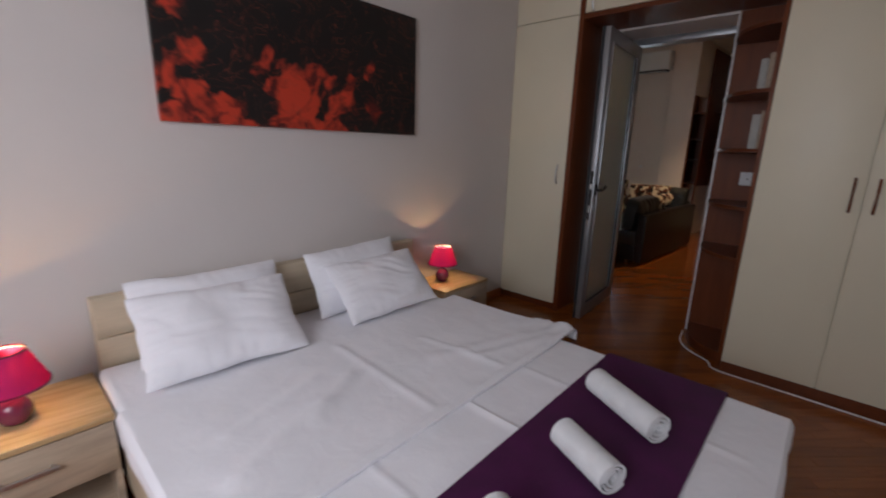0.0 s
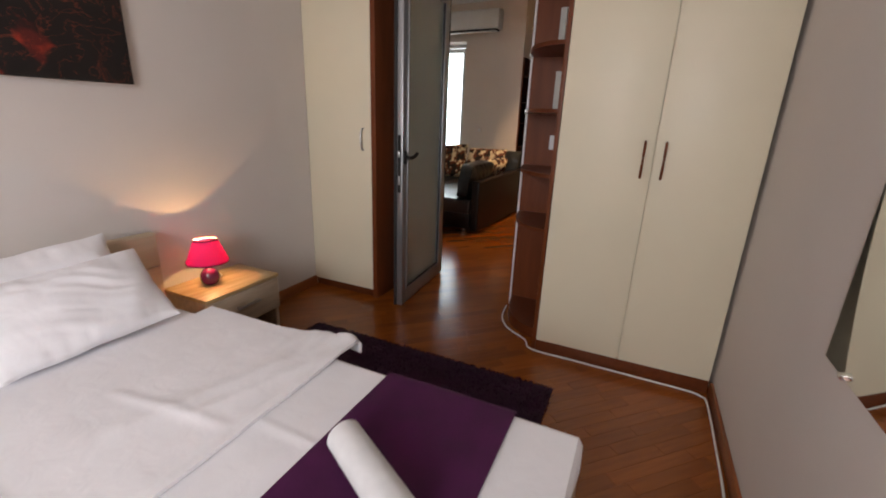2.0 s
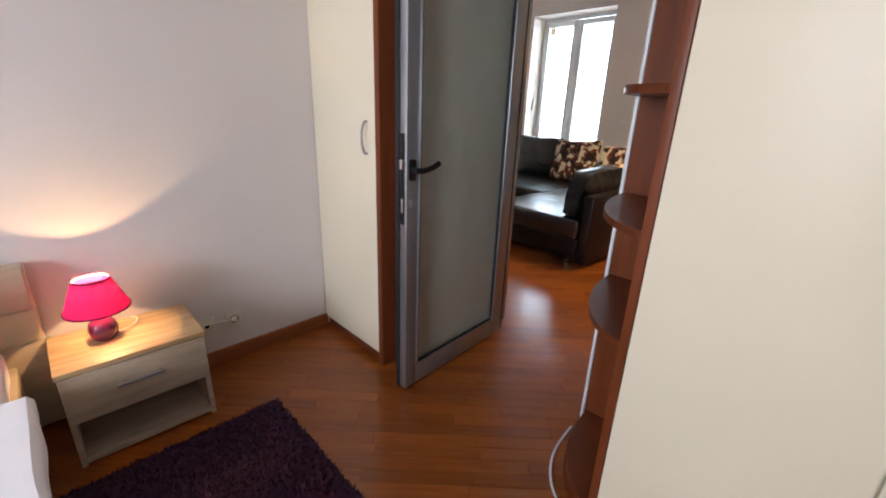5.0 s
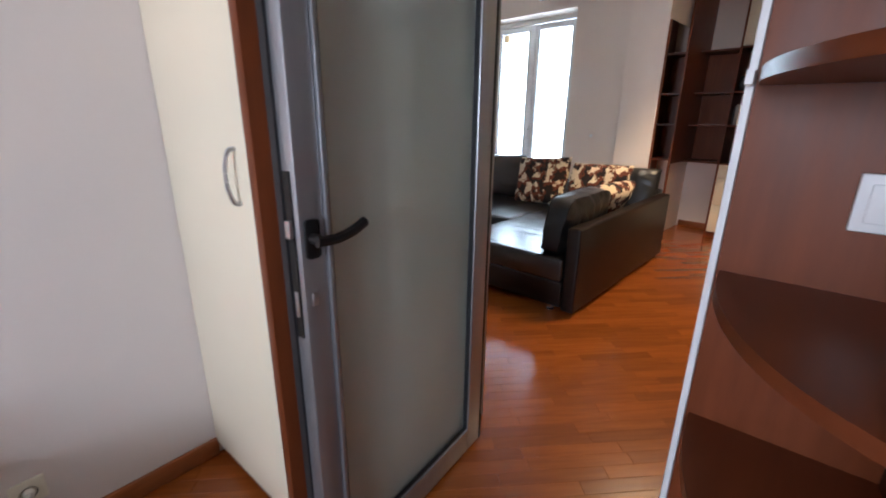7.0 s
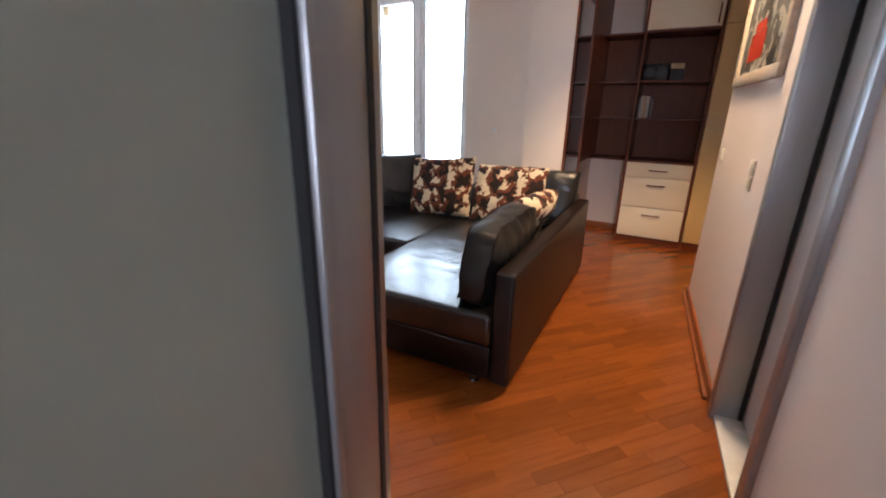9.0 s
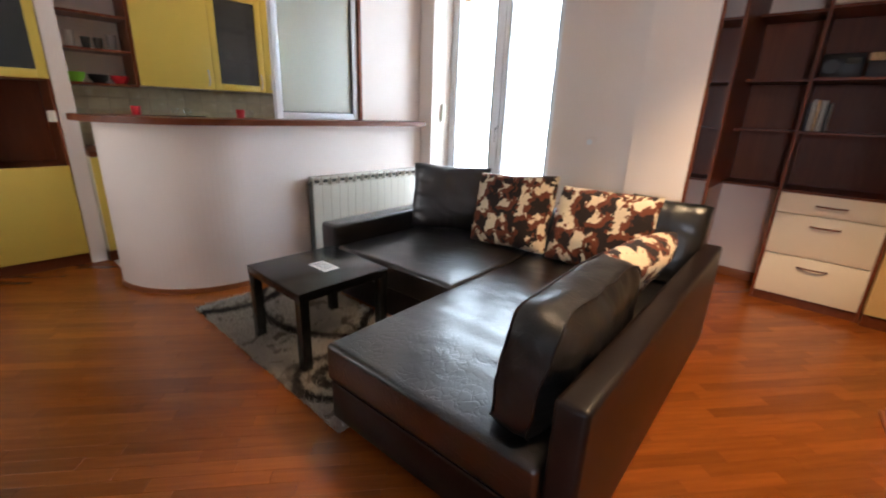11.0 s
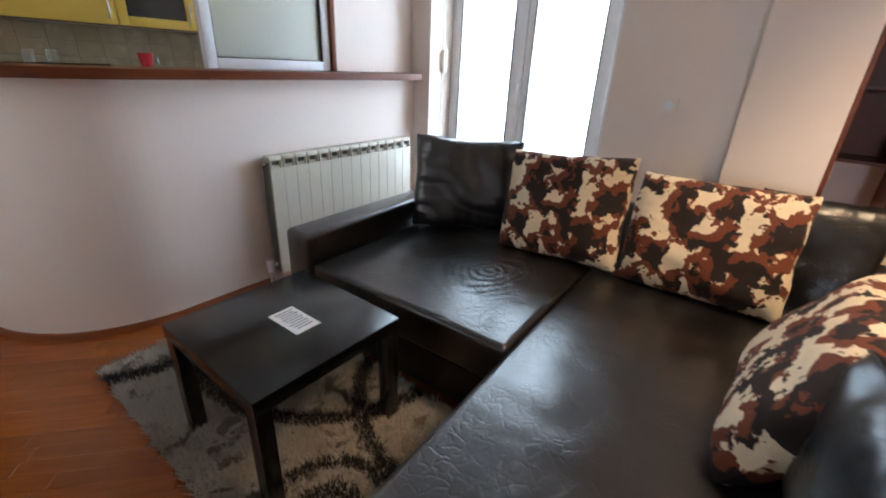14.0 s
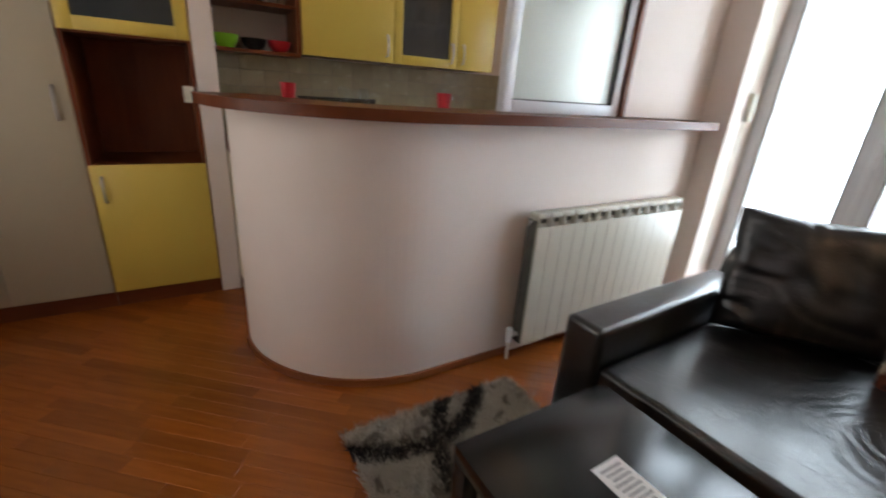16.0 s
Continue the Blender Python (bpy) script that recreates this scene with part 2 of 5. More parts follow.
def crease(m, scale, depth):
    """Adds a net of fine irregular creases over the grain."""
    n, l = m.node_tree.nodes, m.node_tree.links
    grain = n["Bump"]
    tc, warp, shift = n.new("ShaderNodeTexCoord"), n.new("ShaderNodeTexNoise"), n.new("ShaderNodeVectorMath")
    warp.inputs["Scale"].default_value, warp.inputs["Detail"].default_value = scale * 0.6, 3
    shift.operation = "MULTIPLY_ADD"
    shift.inputs[1].default_value = (0.09, 0.09, 0.09)
    l.new(tc.outputs["Object"], warp.inputs["Vector"])
    l.new(warp.outputs["Color"], shift.inputs[0])
    l.new(tc.outputs["Object"], shift.inputs[2])
    cells = n.new("ShaderNodeTexVoronoi")
    cells.feature = "DISTANCE_TO_EDGE"
    cells.inputs["Scale"].default_value = scale
    l.new(shift.outputs[0], cells.inputs["Vector"])
    line = n.new("ShaderNodeMapRange")
    line.inputs["From Max"].default_value = 0.10
    l.new(cells.outputs["Distance"], line.inputs["Value"])
    some = n.new("ShaderNodeTexNoise")
    some.inputs["Scale"].default_value = scale * 0.35
    l.new(tc.outputs["Object"], some.inputs["Vector"])
    gate = n.new("ShaderNodeMapRange")
    gate.inputs["From Min"].default_value, gate.inputs["From Max"].default_value = 0.30, 0.70
    l.new(some.outputs["Fac"], gate.inputs["Value"])
    mul = n.new("ShaderNodeMath")
    mul.operation = "MULTIPLY"
    l.new(line.outputs[0], mul.inputs[0])
    l.new(gate.outputs[0], mul.inputs[1])
    bp = n.new("ShaderNodeBump")
    bp.inputs["Strength"].default_value, bp.inputs["Distance"].default_value = 0.35, depth
    l.new(mul.outputs[0], bp.inputs["Height"])
    l.new(grain.outputs[0], bp.inputs["Normal"])
    l.new(bp.outputs[0], n["Principled BSDF"].inputs["Normal"])


M_LEATHER_SOFT = mat("soft_leatherette", (0.008, 0.008, 0.0085), 0.33, vary=0.12, scale=9, bump=0.30, bscale=42, spec=0.58, rough_vary=0.03, bdist=0.0008)
crease(M_LEATHER, 24.0, 0.0024)
crease(M_LEATHER_SOFT, 24.0, 0.0020)
M_LEATHER_BROWN = mat("brown_leatherette", (0.012, 0.007, 0.006), 0.36, vary=0.12, scale=9, bump=0.25, bscale=90, spec=0.28, bdist=0.002, rough_vary=0.02)
M_COW = patches("cow_print_plush", (0.74, 0.62, 0.44), (0.15, 0.038, 0.016), (0.018, 0.010, 0.009), 11.8, 0.468, nested=True)
M_TABLE = mat("black_ash_foil", (0.008, 0.008, 0.008), 0.22, vary=0.12, scale=5, bscale=120, bump=0.01, rough_vary=0.03)
M_PAPER = mat("paper", (0.85, 0.84, 0.82), 0.8, vary=0.02, bump=0.05)
M_INK = mat("print_ink", (0.25, 0.25, 0.26), 0.8, vary=0.05, bump=0)
M_SHAG = patches("grey_shag", (0.50, 0.44, 0.36), (0.23, 0.19, 0.15), (0.38, 0.33, 0.28), 9, 0.58)
M_SHAG_DARK = mat("dark_shag", (0.030, 0.022, 0.018), 0.95, vary=0.3, scale=20, bump=0.4)
M_RAD = mat("radiator_enamel", (0.54, 0.50, 0.41), 0.24, vary=0.04, scale=3, bump=0.02)
# dark trim colour, also used for the shade in the radiator's top gaps
M_RAD_DARK = mat("dark_trim_vent_shade", (0.10, 0.095, 0.08), 0.8, vary=0.2)
M_PLASTIC = mat("ivory_plastic", (0.74, 0.70, 0.58), 0.4, vary=0.04, bump=0.02)
M_TILE = mat("beige_tile", (0.36, 0.32, 0.21), 0.25, vary=0.08, scale=12, bump=0.04, random_piece=0.10)
M_GROUT = mat("tile_grout", (0.28, 0.25, 0.19), 0.85, vary=0.1)
M_FTILE = mat("pale_floor_tile", (0.62, 0.58, 0.52), 0.3, vary=0.06, bump=0.03, random_piece=0.05)
M_MARBLE = mat("white_marble", (0.75, 0.74, 0.70), 0.25, vary=0.10, scale=8, bump=0.02)
M_FRAMEWOOD = mat("limed_frame", (0.55, 0.46, 0.36), 0.5, vary=0.12, scale=6, stretch=(1, 1, 6))
M_PICTURE = patches("grey_street_print", (0.45, 0.43, 0.38), (0.10, 0.10, 0.09), (0.03, 0.03, 0.03), 9, 0.50, rough=0.35, bump=0.02)
M_REDPRINT = mat("red_print", (0.42, 0.035, 0.015), 0.4, vary=0.2, scale=14)
M_GREEN = mat("green_plastic", (0.22, 0.55, 0.03), 0.3, vary=0.04)
M_REDP = mat("red_plastic", (0.55, 0.02, 0.03), 0.3, vary=0.05)
M_CABLE = mat("white_cable", (0.78, 0.76, 0.72), 0.5, vary=0.03, bump=0)
M_BOOK = mat("book_cover", (0.03, 0.03, 0.036), 0.5, vary=0.2)
M_BOOK2 = mat("pale_book_cover", (0.55, 0.54, 0.50), 0.6, vary=0.1)
M_OUTWALL = mat("balcony_render", (0.78, 0.78, 0.76), 0.9, vary=0.05)


def canvas_flames():
    """Black canvas with a red blaze along its lower edge."""
    m = mat("canvas_blaze", (0.007, 0.005, 0.005), 0.6, vary=0.3, bump=0.15, bscale=300)
    n, l = m.node_tree.nodes, m.node_tree.links
    b = n["Principled BSDF"]
    tc, sep = n.new("ShaderNodeTexCoord"), n.new("ShaderNodeSeparateXYZ")
    l.new(tc.outputs["Object"], sep.inputs[0])
    shape = n.new("ShaderNodeTexNoise")
    shape.inputs["Scale"].default_value, shape.inputs["Detail"].default_value, shape.inputs["Distortion"].default_value = 4.2, 6, 0.5
    l.new(tc.outputs["Object"], shape.inputs["Vector"])
    height = n.new("ShaderNodeMath")
    height.operation = "MULTIPLY_ADD"
    height.inputs[1].default_value, height.inputs[2].default_value = 1.9, -1.07
    l.new(shape.outputs["Fac"], height.inputs[0])
    gap = n.new("ShaderNodeMath")
    gap.operation = "SUBTRACT"
    l.new(height.outputs[0], gap.inputs[0])
    l.new(sep.outputs["Z"], gap.inputs[1])
    right = n.new("ShaderNodeMapRange")
    right.inputs["From Min"].default_value, right.inputs["From Max"].default_value = 0.20, 0.60
    right.inputs["To Min"].default_value, right.inputs["To Max"].default_value = 0.0, 0.45
    l.new(sep.outputs["X"], right.inputs["Value"])
    cut = n.new("ShaderNodeMath")
    cut.operation = "SUBTRACT"
    l.new(gap.outputs[0], cut.inputs[0])
    l.new(right.outputs[0], cut.inputs[1])
    edge = n.new("ShaderNodeMapRange")
    edge.inputs["From Min"].default_value, edge.inputs["From Max"].default_value = 0.0, 0.09
    l.new(cut.outputs[0], edge.inputs["Value"])
    red = n.new("ShaderNodeMix")
    red.data_type = "RGBA"
    red.inputs["A"].default_value, red.inputs["B"].default_value = (0.60, 0.05, 0.02, 1), (0.10, 0.008, 0.006, 1)
    blot = n.new("ShaderNodeTexNoise")
    blot.inputs["Scale"].default_value, blot.inputs["Detail"].default_value, blot.inputs["Distortion"].default_value = 9, 6, 1.2
    l.new(tc.outputs["Object"], blot.inputs["Vector"])
    spread = n.new("ShaderNodeMapRange")
    spread.inputs["From Min"].default_value, spread.inputs["From Max"].default_value = 0.44, 0.62
    l.new(blot.outputs["Fac"], spread.inputs["Value"])
    l.new(spread.outputs[0], red.inputs["Factor"])
    mx = n.new("ShaderNodeMix")
    mx.data_type = "RGBA"
    base = b.inputs["Base Color"].links[0].from_socket
    l.new(edge.outputs[0], mx.inputs["Factor"])
    l.new(base, mx.inputs["A"])
    l.new(red.outputs["Result"], mx.inputs["B"])
    veins = n.new("ShaderNodeTexNoise")
    veins.inputs["Scale"].default_value, veins.inputs["Detail"].default_value, veins.inputs["Distortion"].default_value = 7, 7, 2.2
    l.new(tc.outputs["Object"], veins.inputs["Vector"])
    line = n.new("ShaderNodeMath")
    line.operation = "COMPARE"
    line.inputs[1].default_value, line.inputs[2].default_value = 0.52, 0.008
    l.new(veins.outputs["Fac"], line.inputs[0])
    faint = n.new("ShaderNodeMath")
    faint.operation = "MULTIPLY"
    faint.inputs[1].default_value = 0.35
    l.new(line.outputs[0], faint.inputs[0])
    mx2 = n.new("ShaderNodeMix")
    mx2.data_type = "RGBA"
    mx2.inputs["B"].default_value = (0.35, 0.06, 0.03, 1)
    l.new(faint.outputs[0], mx2.inputs["Factor"])
    l.new(mx.outputs["Result"], mx2.inputs["A"])
    l.new(mx2.outputs["Result"], b.inputs["Base Color"])
    return m


M_BLAZE = canvas_flames()

# ---- building helpers ----
G = LIV


def use(m):
    global G
    G = m


def box(bm, x0, x1, y0, y1, z0, z1, bev=0.0, seg=2):
    r = bmesh.ops.create_cube(bm, size=1.0)
    for v in r["verts"]:
        v.co = Vector(((x0 + x1) / 2 + v.co.x * (x1 - x0), (y0 + y1) / 2 + v.co.y * (y1 - y0), (z0 + z1) / 2 + v.co.z * (z1 - z0)))
    if bev:
        edges = {e for v in r["verts"] for e in v.link_edges}
        bmesh.ops.bevel(bm, geom=list(edges), offset=bev, segments=seg, affect="EDGES", profile=0.5)
    return bm


def B(*a, **k):
    return box(bmesh.new(), *a, **k)


def tube(bm, p0, p1, r0, r1=None, seg=16, caps=True):
    r1 = r0 if r1 is None else r1
    p0, p1 = Vector(p0), Vector(p1)
    d = p1 - p0
    r = bmesh.ops.create_cone(bm, cap_ends=caps, segments=seg, radius1=r0, radius2=r1, depth=d.length)
    m = Matrix.Translation((p0 + p1) / 2) @ d.to_track_quat("Z", "Y").to_matrix().to_4x4()
    bmesh.ops.transform(bm, matrix=m, verts=r["verts"])
    return bm


def T(*a, **k):
    return tube(bmesh.new(), *a, **k)


def lathe(profile, cx, cy, seg=32, bm=None):
    bm = bm or bmesh.new()
    rings = []
    for r, z in profile:
        rings.append([bm.verts.new((cx + r * math.cos(2 * math.pi * k / seg), cy + r * math.sin(2 * math.pi * k / seg), z)) for k in range(seg)])
    for a, b in zip(rings, rings[1:]):
        for k in range(seg):
            bm.faces.new((a[k], a[(k + 1) % seg], b[(k + 1) % seg], b[k]))
    return bm


def prism(points, z0, z1, bm=None):
    bm = bm or bmesh.new()
    lo = [bm.verts.new((x, y, z0)) for x, y in points]
    hi = [bm.verts.new((x, y, z1)) for x, y in points]
    bm.faces.new(list(reversed(lo)))
    bm.faces.new(hi)
    for k in range(len(points)):
        j = (k + 1) % len(points)
        bm.faces.new((lo[k], lo[j], hi[j], hi[k]))
    bmesh.ops.recalc_face_normals(bm, faces=bm.faces)
    return bm


def sweep(points, r, seg=8):
    """A cord along a smooth run of points."""
    bm = bmesh.new()
    pts = [Vector(p) for p in points]
    smooth = []
    for k in range(len(pts) - 1):
        a, b, c, d = pts[max(0, k - 1)], pts[k], pts[k + 1], pts[min(len(pts) - 1, k + 2)]
        for s in range(6):
            t = s / 6
            smooth.append(0.5 * (2 * b + (c - a) * t + (2 * a - 5 * b + 4 * c - d) * t * t + (3 * b - a - 3 * c + d) * t ** 3))
    smooth.append(pts[-1])
    rings = []
    for k, p in enumerate(smooth):
        d = (smooth[min(k + 1, len(smooth) - 1)] - smooth[max(0, k - 1)]).normalized()
        side = d.cross(Vector((0, 0, 1)))
        side = side.normalized() if side.length > 1e-4 else Vector((1, 0, 0))
        up = side.cross(d)
        rings.append([bm.verts.new(p + r * (math.cos(2 * math.pi * j / seg) * side + math.sin(2 * math.pi * j / seg) * up)) for j in range(seg)])
    for a, b in zip(rings, rings[1:]):
        for j in range(seg):
            bm.faces.new((a[j], a[(j + 1) % seg], b[(j + 1) % seg], b[j]))
    for ring in (rings[0], rings[-1]):
        bm.faces.new(ring)
    bmesh.ops.recalc_face_normals(bm, faces=bm.faces)
    return bm


def put(name, bm, material, smooth=True):
    """Links a bmesh, given in the current frame, as one mesh object with its origin at its base."""
    bm.transform(G)
    me = bpy.data.meshes.new(name)
    bm.to_mesh(me)
    bm.free()
    co = np.empty(len(me.vertices) * 3)
    me.vertices.foreach_get("co", co)
    co = co.reshape(-1, 3)
    base = Vector(((co[:, 0].min() + co[:, 0].max()) / 2, (co[:, 1].min() + co[:, 1].max()) / 2, co[:, 2].min()))
    me.transform(Matrix.Translation(-base))
    if smooth:
        me.shade_smooth()
        me.set_sharp_from_angle(angle=radians(38))
    me.materials.append(material)
    ob = new(name, me)
    ob.location = base
    return ob


def part(name, bm, material, parent, label="", smooth=True):
    ob = put(name, bm, material, smooth)
    ob.parent = parent
    WORLD_AT[ob.name] = ob.location.copy()
    ob.location = ob.location - WORLD_AT[parent.name]
    return tagged(ob, label) if label else ob


WORLD_AT = {}


def thing(name, at, label, category, group="", kind=""):
    ob = new(name)
    ob.empty_display_size = 0.1
    ob.location = G @ Vector(at)
    WORLD_AT[ob.name] = ob.location.copy()
    return tagged(ob, label, category, group, kind)


def solid(name, bm, material, label, category, group="", kind="", smooth=True):
    ob = put(name, bm, material, smooth)
    WORLD_AT[ob.name] = ob.location.copy()
    return tagged(ob, label, category, group, kind)


def wall(name, bm, material=None, label="smooth off-white painted plaster wall"):
    return solid(name, bm, material or M_WALL, label, "wall", kind="structure", smooth=False)


def bow_handle(name, parent, p, length, out, mat_, axis="z", label=""):
    """A bowed pull: two feet and an arched grip. out: the way that it stands off."""
    p, out = Vector(p), Vector(out)
    a = Vector((0, 0, 1)) if axis == "z" else (Vector((1, 0, 0)) if axis == "x" else Vector((0, 1, 0)))
    pts = [p - a * length / 2, p - a * length * 0.46 + out * 0.55, p - a * length * 0.2 + out * 0.95, p + out, p + a * length * 0.2 + out * 0.95,
           p + a * length * 0.46 + out * 0.55, p + a * length / 2]
    return part(name, sweep(pts, 0.006), mat_, parent, label)


def cushion(w, h, t, m, seed, wrinkle=0.012, n=30, square=5.0, pinch=0.05, puff=0.42):
    """A stuffed cushion, its back at y 0 side down: x across, z up, y thick; placed by the matrix m."""
    bm = bmesh.new()
    sides = []
    for s in (-1, 1):
        grid = []
        for j in range(n + 1):
            row = []
            for i in range(n + 1):
                u, v = 2 * i / n - 1, 2 * j / n - 1
                edge = (1 - abs(u) ** square) * (1 - abs(v) ** square)
                thick = t / 2 * max(0.0, edge) ** puff
                q = Vector((u * 3 + seed, v * 3, s))
                bend = u * 1.4 + v * 2.6 + 0.8 * noise.noise(Vector((u + seed, v, 4)))
                thick += wrinkle * edge ** 0.3 * (0.5 * noise.noise(q * 0.7) + 0.9 * (0.5 - abs(noise.noise(Vector((bend * 1.3, seed, s))))) * noise.noise(Vector((u * 1.2, v * 1.2, seed + s)))
                                                  + 0.45 * max(0, abs(v) ** 3) * noise.noise(Vector((u * 9 + seed, v, s))) + 0.3 * abs(u) ** 3 * noise.noise(Vector((u, v * 9 + seed, s))))
                k = 1 - pinch * (1 - abs(v)) * abs(u) ** 2
                k2 = 1 - pinch * (1 - abs(u)) * abs(v) ** 2
                wob = 0.008 * noise.noise(Vector((u * 2, v * 2, seed)))
                row.append(bm.verts.new((u * w / 2 * k + wob, s * thick, v * h / 2 * k2 + h / 2 + wob)))
            grid.append(row)
        sides.append(grid)
        for j in range(n):
            for i in range(n):
                bm.faces.new((grid[j][i], grid[j][i + 1], grid[j + 1][i + 1], grid[j + 1][i]))
    bmesh.ops.remove_doubles(bm, verts=bm.verts, dist=0.0005)
    bmesh.ops.recalc_face_normals(bm, faces=bm.faces)
    bm.transform(m)
    return bm


def place(x, y, z, lean, turn, roll=0):
    """A pose for a cushion: its lower edge at (x, y, z), leaning back by lean degrees, facing away from turn."""
    return Matrix.Translation((x, y, z)) @ Matrix.Rotation(radians(turn), 4, "Z") @ Matrix.Rotation(radians(-lean), 4, "X") @ Matrix.Rotation(radians(roll), 4, "Y")


# ---- structure ----
H = 3.0
use(LIV)
floor = solid("floor", B(-1.4, 9.7, -1.0, 7.0, -0.06, -0.012), M_SLAB, "orange-brown oiled parquet floor laid on the diagonal", "floor", kind="structure", smooth=False)
solid("ceiling", B(-1.4, 9.7, -1.0, 7.0, H, H + 0.1), M_CEIL, "plain white painted ceiling", "ceiling", kind="structure", smooth=False)

use(BED)
wall("wall_headboard", B(-0.9, 4.28, 2.535, 2.70, 0, H))
wall("wall_mirror", B(-0.9, 4.28, -0.40, -0.203, 0, H))
bw = B(-1.06, -0.9, -0.40, 2.70, 0, 0.85)
box(bw, -1.06, -0.9, -0.40, 2.70, 2.35, H)
box(bw, -1.06, -0.9, -0.40, -0.13, 0.85, 2.35)
box(bw, -1.06, -0.9, 1.37, 2.70, 0.85, 2.35)
wall("wall_window_bedroom", bw)
dw = B(4.28, 4.60, 1.90, 4.35, 0, H)
box(dw, 4.28, 4.60, 5.45, 7.1, 0, H)
box(dw, 4.28, 4.60, 4.35, 5.45, 0, 0.75)
box(dw, 4.28, 4.60, 4.35, 5.45, 2.15, H)
box(dw, 4.28, 4.60, -0.40, 1.05, 0, H)
box(dw, 4.28, 4.60, 1.05, 1.90, 2.27, H)
wall("wall_passage", dw)
lw = B(4.60, 5.58, 0.85, 1.03, 0, H)
box(lw, 6.25, 7.70, 0.85, 1.03, 0, H)
box(lw, 5.58, 6.25, 0.85, 1.03, 2.12, H)
wall("wall_hall_side", lw, M_WALL_L)
wall("wall_hall_end", B(7.4, 9.9, -0.15, 0.0, 0, H), M_WALL_L)
wall("wall_bathroom", B(4.60, 7.40, -0.15, 0.0, 0, H), M_WALL_L)

use(LIV)
ww = B(8.05, 8.42, 4.73, 5.36, 0, H)
box(ww, 8.05, 8.42, 2.48, 3.465, 0, H)
box(ww, 8.05, 8.42, 3.465, 4.73, 2.46, H)
box(ww, 8.05, 8.42, 5.86, 6.90, 0, H)
box(ww, 8.05, 8.42, 5.36, 5.86, 0, 1.2)
box(ww, 8.05, 8.42, 5.36, 5.86, 1.9, H)
wall("wall_window_living", ww, M_WALL_L)
wall("pilaster", B(7.972, 8.05, 2.48, 2.845, 0, H, bev=0.004), M_WALL_L, "shallow white plastered pilaster beside the window")
wall("wall_niche_side", B(8.42, 9.40, 2.50, 2.66, 0, H), M_WALL_L)
wall("wall_niche_back", B(9.40, 9.56, -0.4, 2.66, 0, H), M_WALL_L)
wall("wall_kitchen_back", B(3.9, 8.05, 6.64, 6.80, 0, H), M_WALL_L)
wall("wall_post", B(5.548, 5.655, 6.15, 6.64, 0, H, bev=0.004), M_WALL_L, "narrow white plastered wall end beside the kitchen")
wall("wall_above_bar", B(7.375, 8.05, 4.90, 5.03, 1.20, H), M_WALL_L)

# curved bar wall
def bar_outline(out, x_end, inner, steps=28):
    pts = [(x_end, 4.87 - out)]
    for k in range(steps + 1):
        a = math.pi / 2 * k / steps
        pts.append((6.30 - (0.68 + out) * math.sin(a), 5.50 - (0.63 + out) * math.cos(a)))
    for k in range(steps, -1, -1):
        a = math.pi / 2 * k / steps
        pts.append((6.30 - (0.68 - inner) * math.sin(a), 5.50 - (0.63 - inner) * math.cos(a)))
    pts.append((x_end, 4.87 + inner))
    return pts


wall("wall_bar", prism(bar_outline(0.0, 8.05, 0.13), 0, 1.155), M_WALL_L, "white plastered bar wall, rounded at its free end")
solid("baseboard", prism(bar_outline(0.012, 6.78, 0.0), 0.0, 0.035), M_SKIRT, "thin wooden strip round the foot of the bar wall", "baseboard", kind="structure")

# skirtings
def skirting(x0, x1, y0, y1, h=0.075):
    return solid("baseboard", B(x0, x1, y0, y1, 0.0, h, bev=0.004), M_SKIRT, "reddish wooden skirting board along the wall", "baseboard", kind="structure")


skirting(8.034, 8.05, 2.85, 3.465)
skirting(9.384, 9.40, 2.08, 2.48)
skirting(7.05, 8.034, 4.854, 4.87)
use(BED)
skirting(2.63, 3.85, 2.519, 2.535)
skirting(-0.9, 0.86, 2.519, 2.535)
skirting(-0.9, 3.66, -0.203, -0.187)
skirting(4.74, 5.57, 1.03, 1.046)
skirting(6.30, 7.70, 1.03, 1.046)
solid("baseboard", B(6.32, 7.70, 1.046, 1.066, 0, 0.022, bev=0.006), M_SKIRT, "wooden quarter-round strip along the skirting", "baseboard", kind="structure")
skirting(4.60, 4.616, 1.98, 6.4)

# bedroom window behind the camera
use(BED)
wb = thing("window_bedroom", (-0.98, 0.62, 0.85), "white framed bedroom window", "window", kind="structure")
fr = B(-1.02, -0.95, -0.13, -0.06, 0.85, 2.35, bev=0.005)
for q in ((1.30, 1.37, 0.85, 2.35), (-0.06, 1.30, 0.85, 0.92), (-0.06, 1.30, 2.28, 2.35), (0.59, 0.65, 0.92, 2.28)):
    box(fr, -1.02, -0.95, *q, bev=0.005)
part("window_frame", fr, M_ALU_W, wb)

# added opening, never in view, that holds the west fill light
ws = thing("added_window_west", (4.44, 4.9, 0.75), "unseen white framed window added in the west wall", "window", kind="structure")
fr = B(4.40, 4.47, 4.35, 4.41, 0.75, 2.15, bev=0.005)
for q in ((5.39, 5.45, 0.75, 2.15), (4.41, 5.39, 0.75, 0.81), (4.41, 5.39, 2.09, 2.15), (4.87, 4.93, 0.81, 2.09)):
    box(fr, 4.40, 4.47, *q, bev=0.005)
part("window_frame", fr, M_ALU_W, ws)

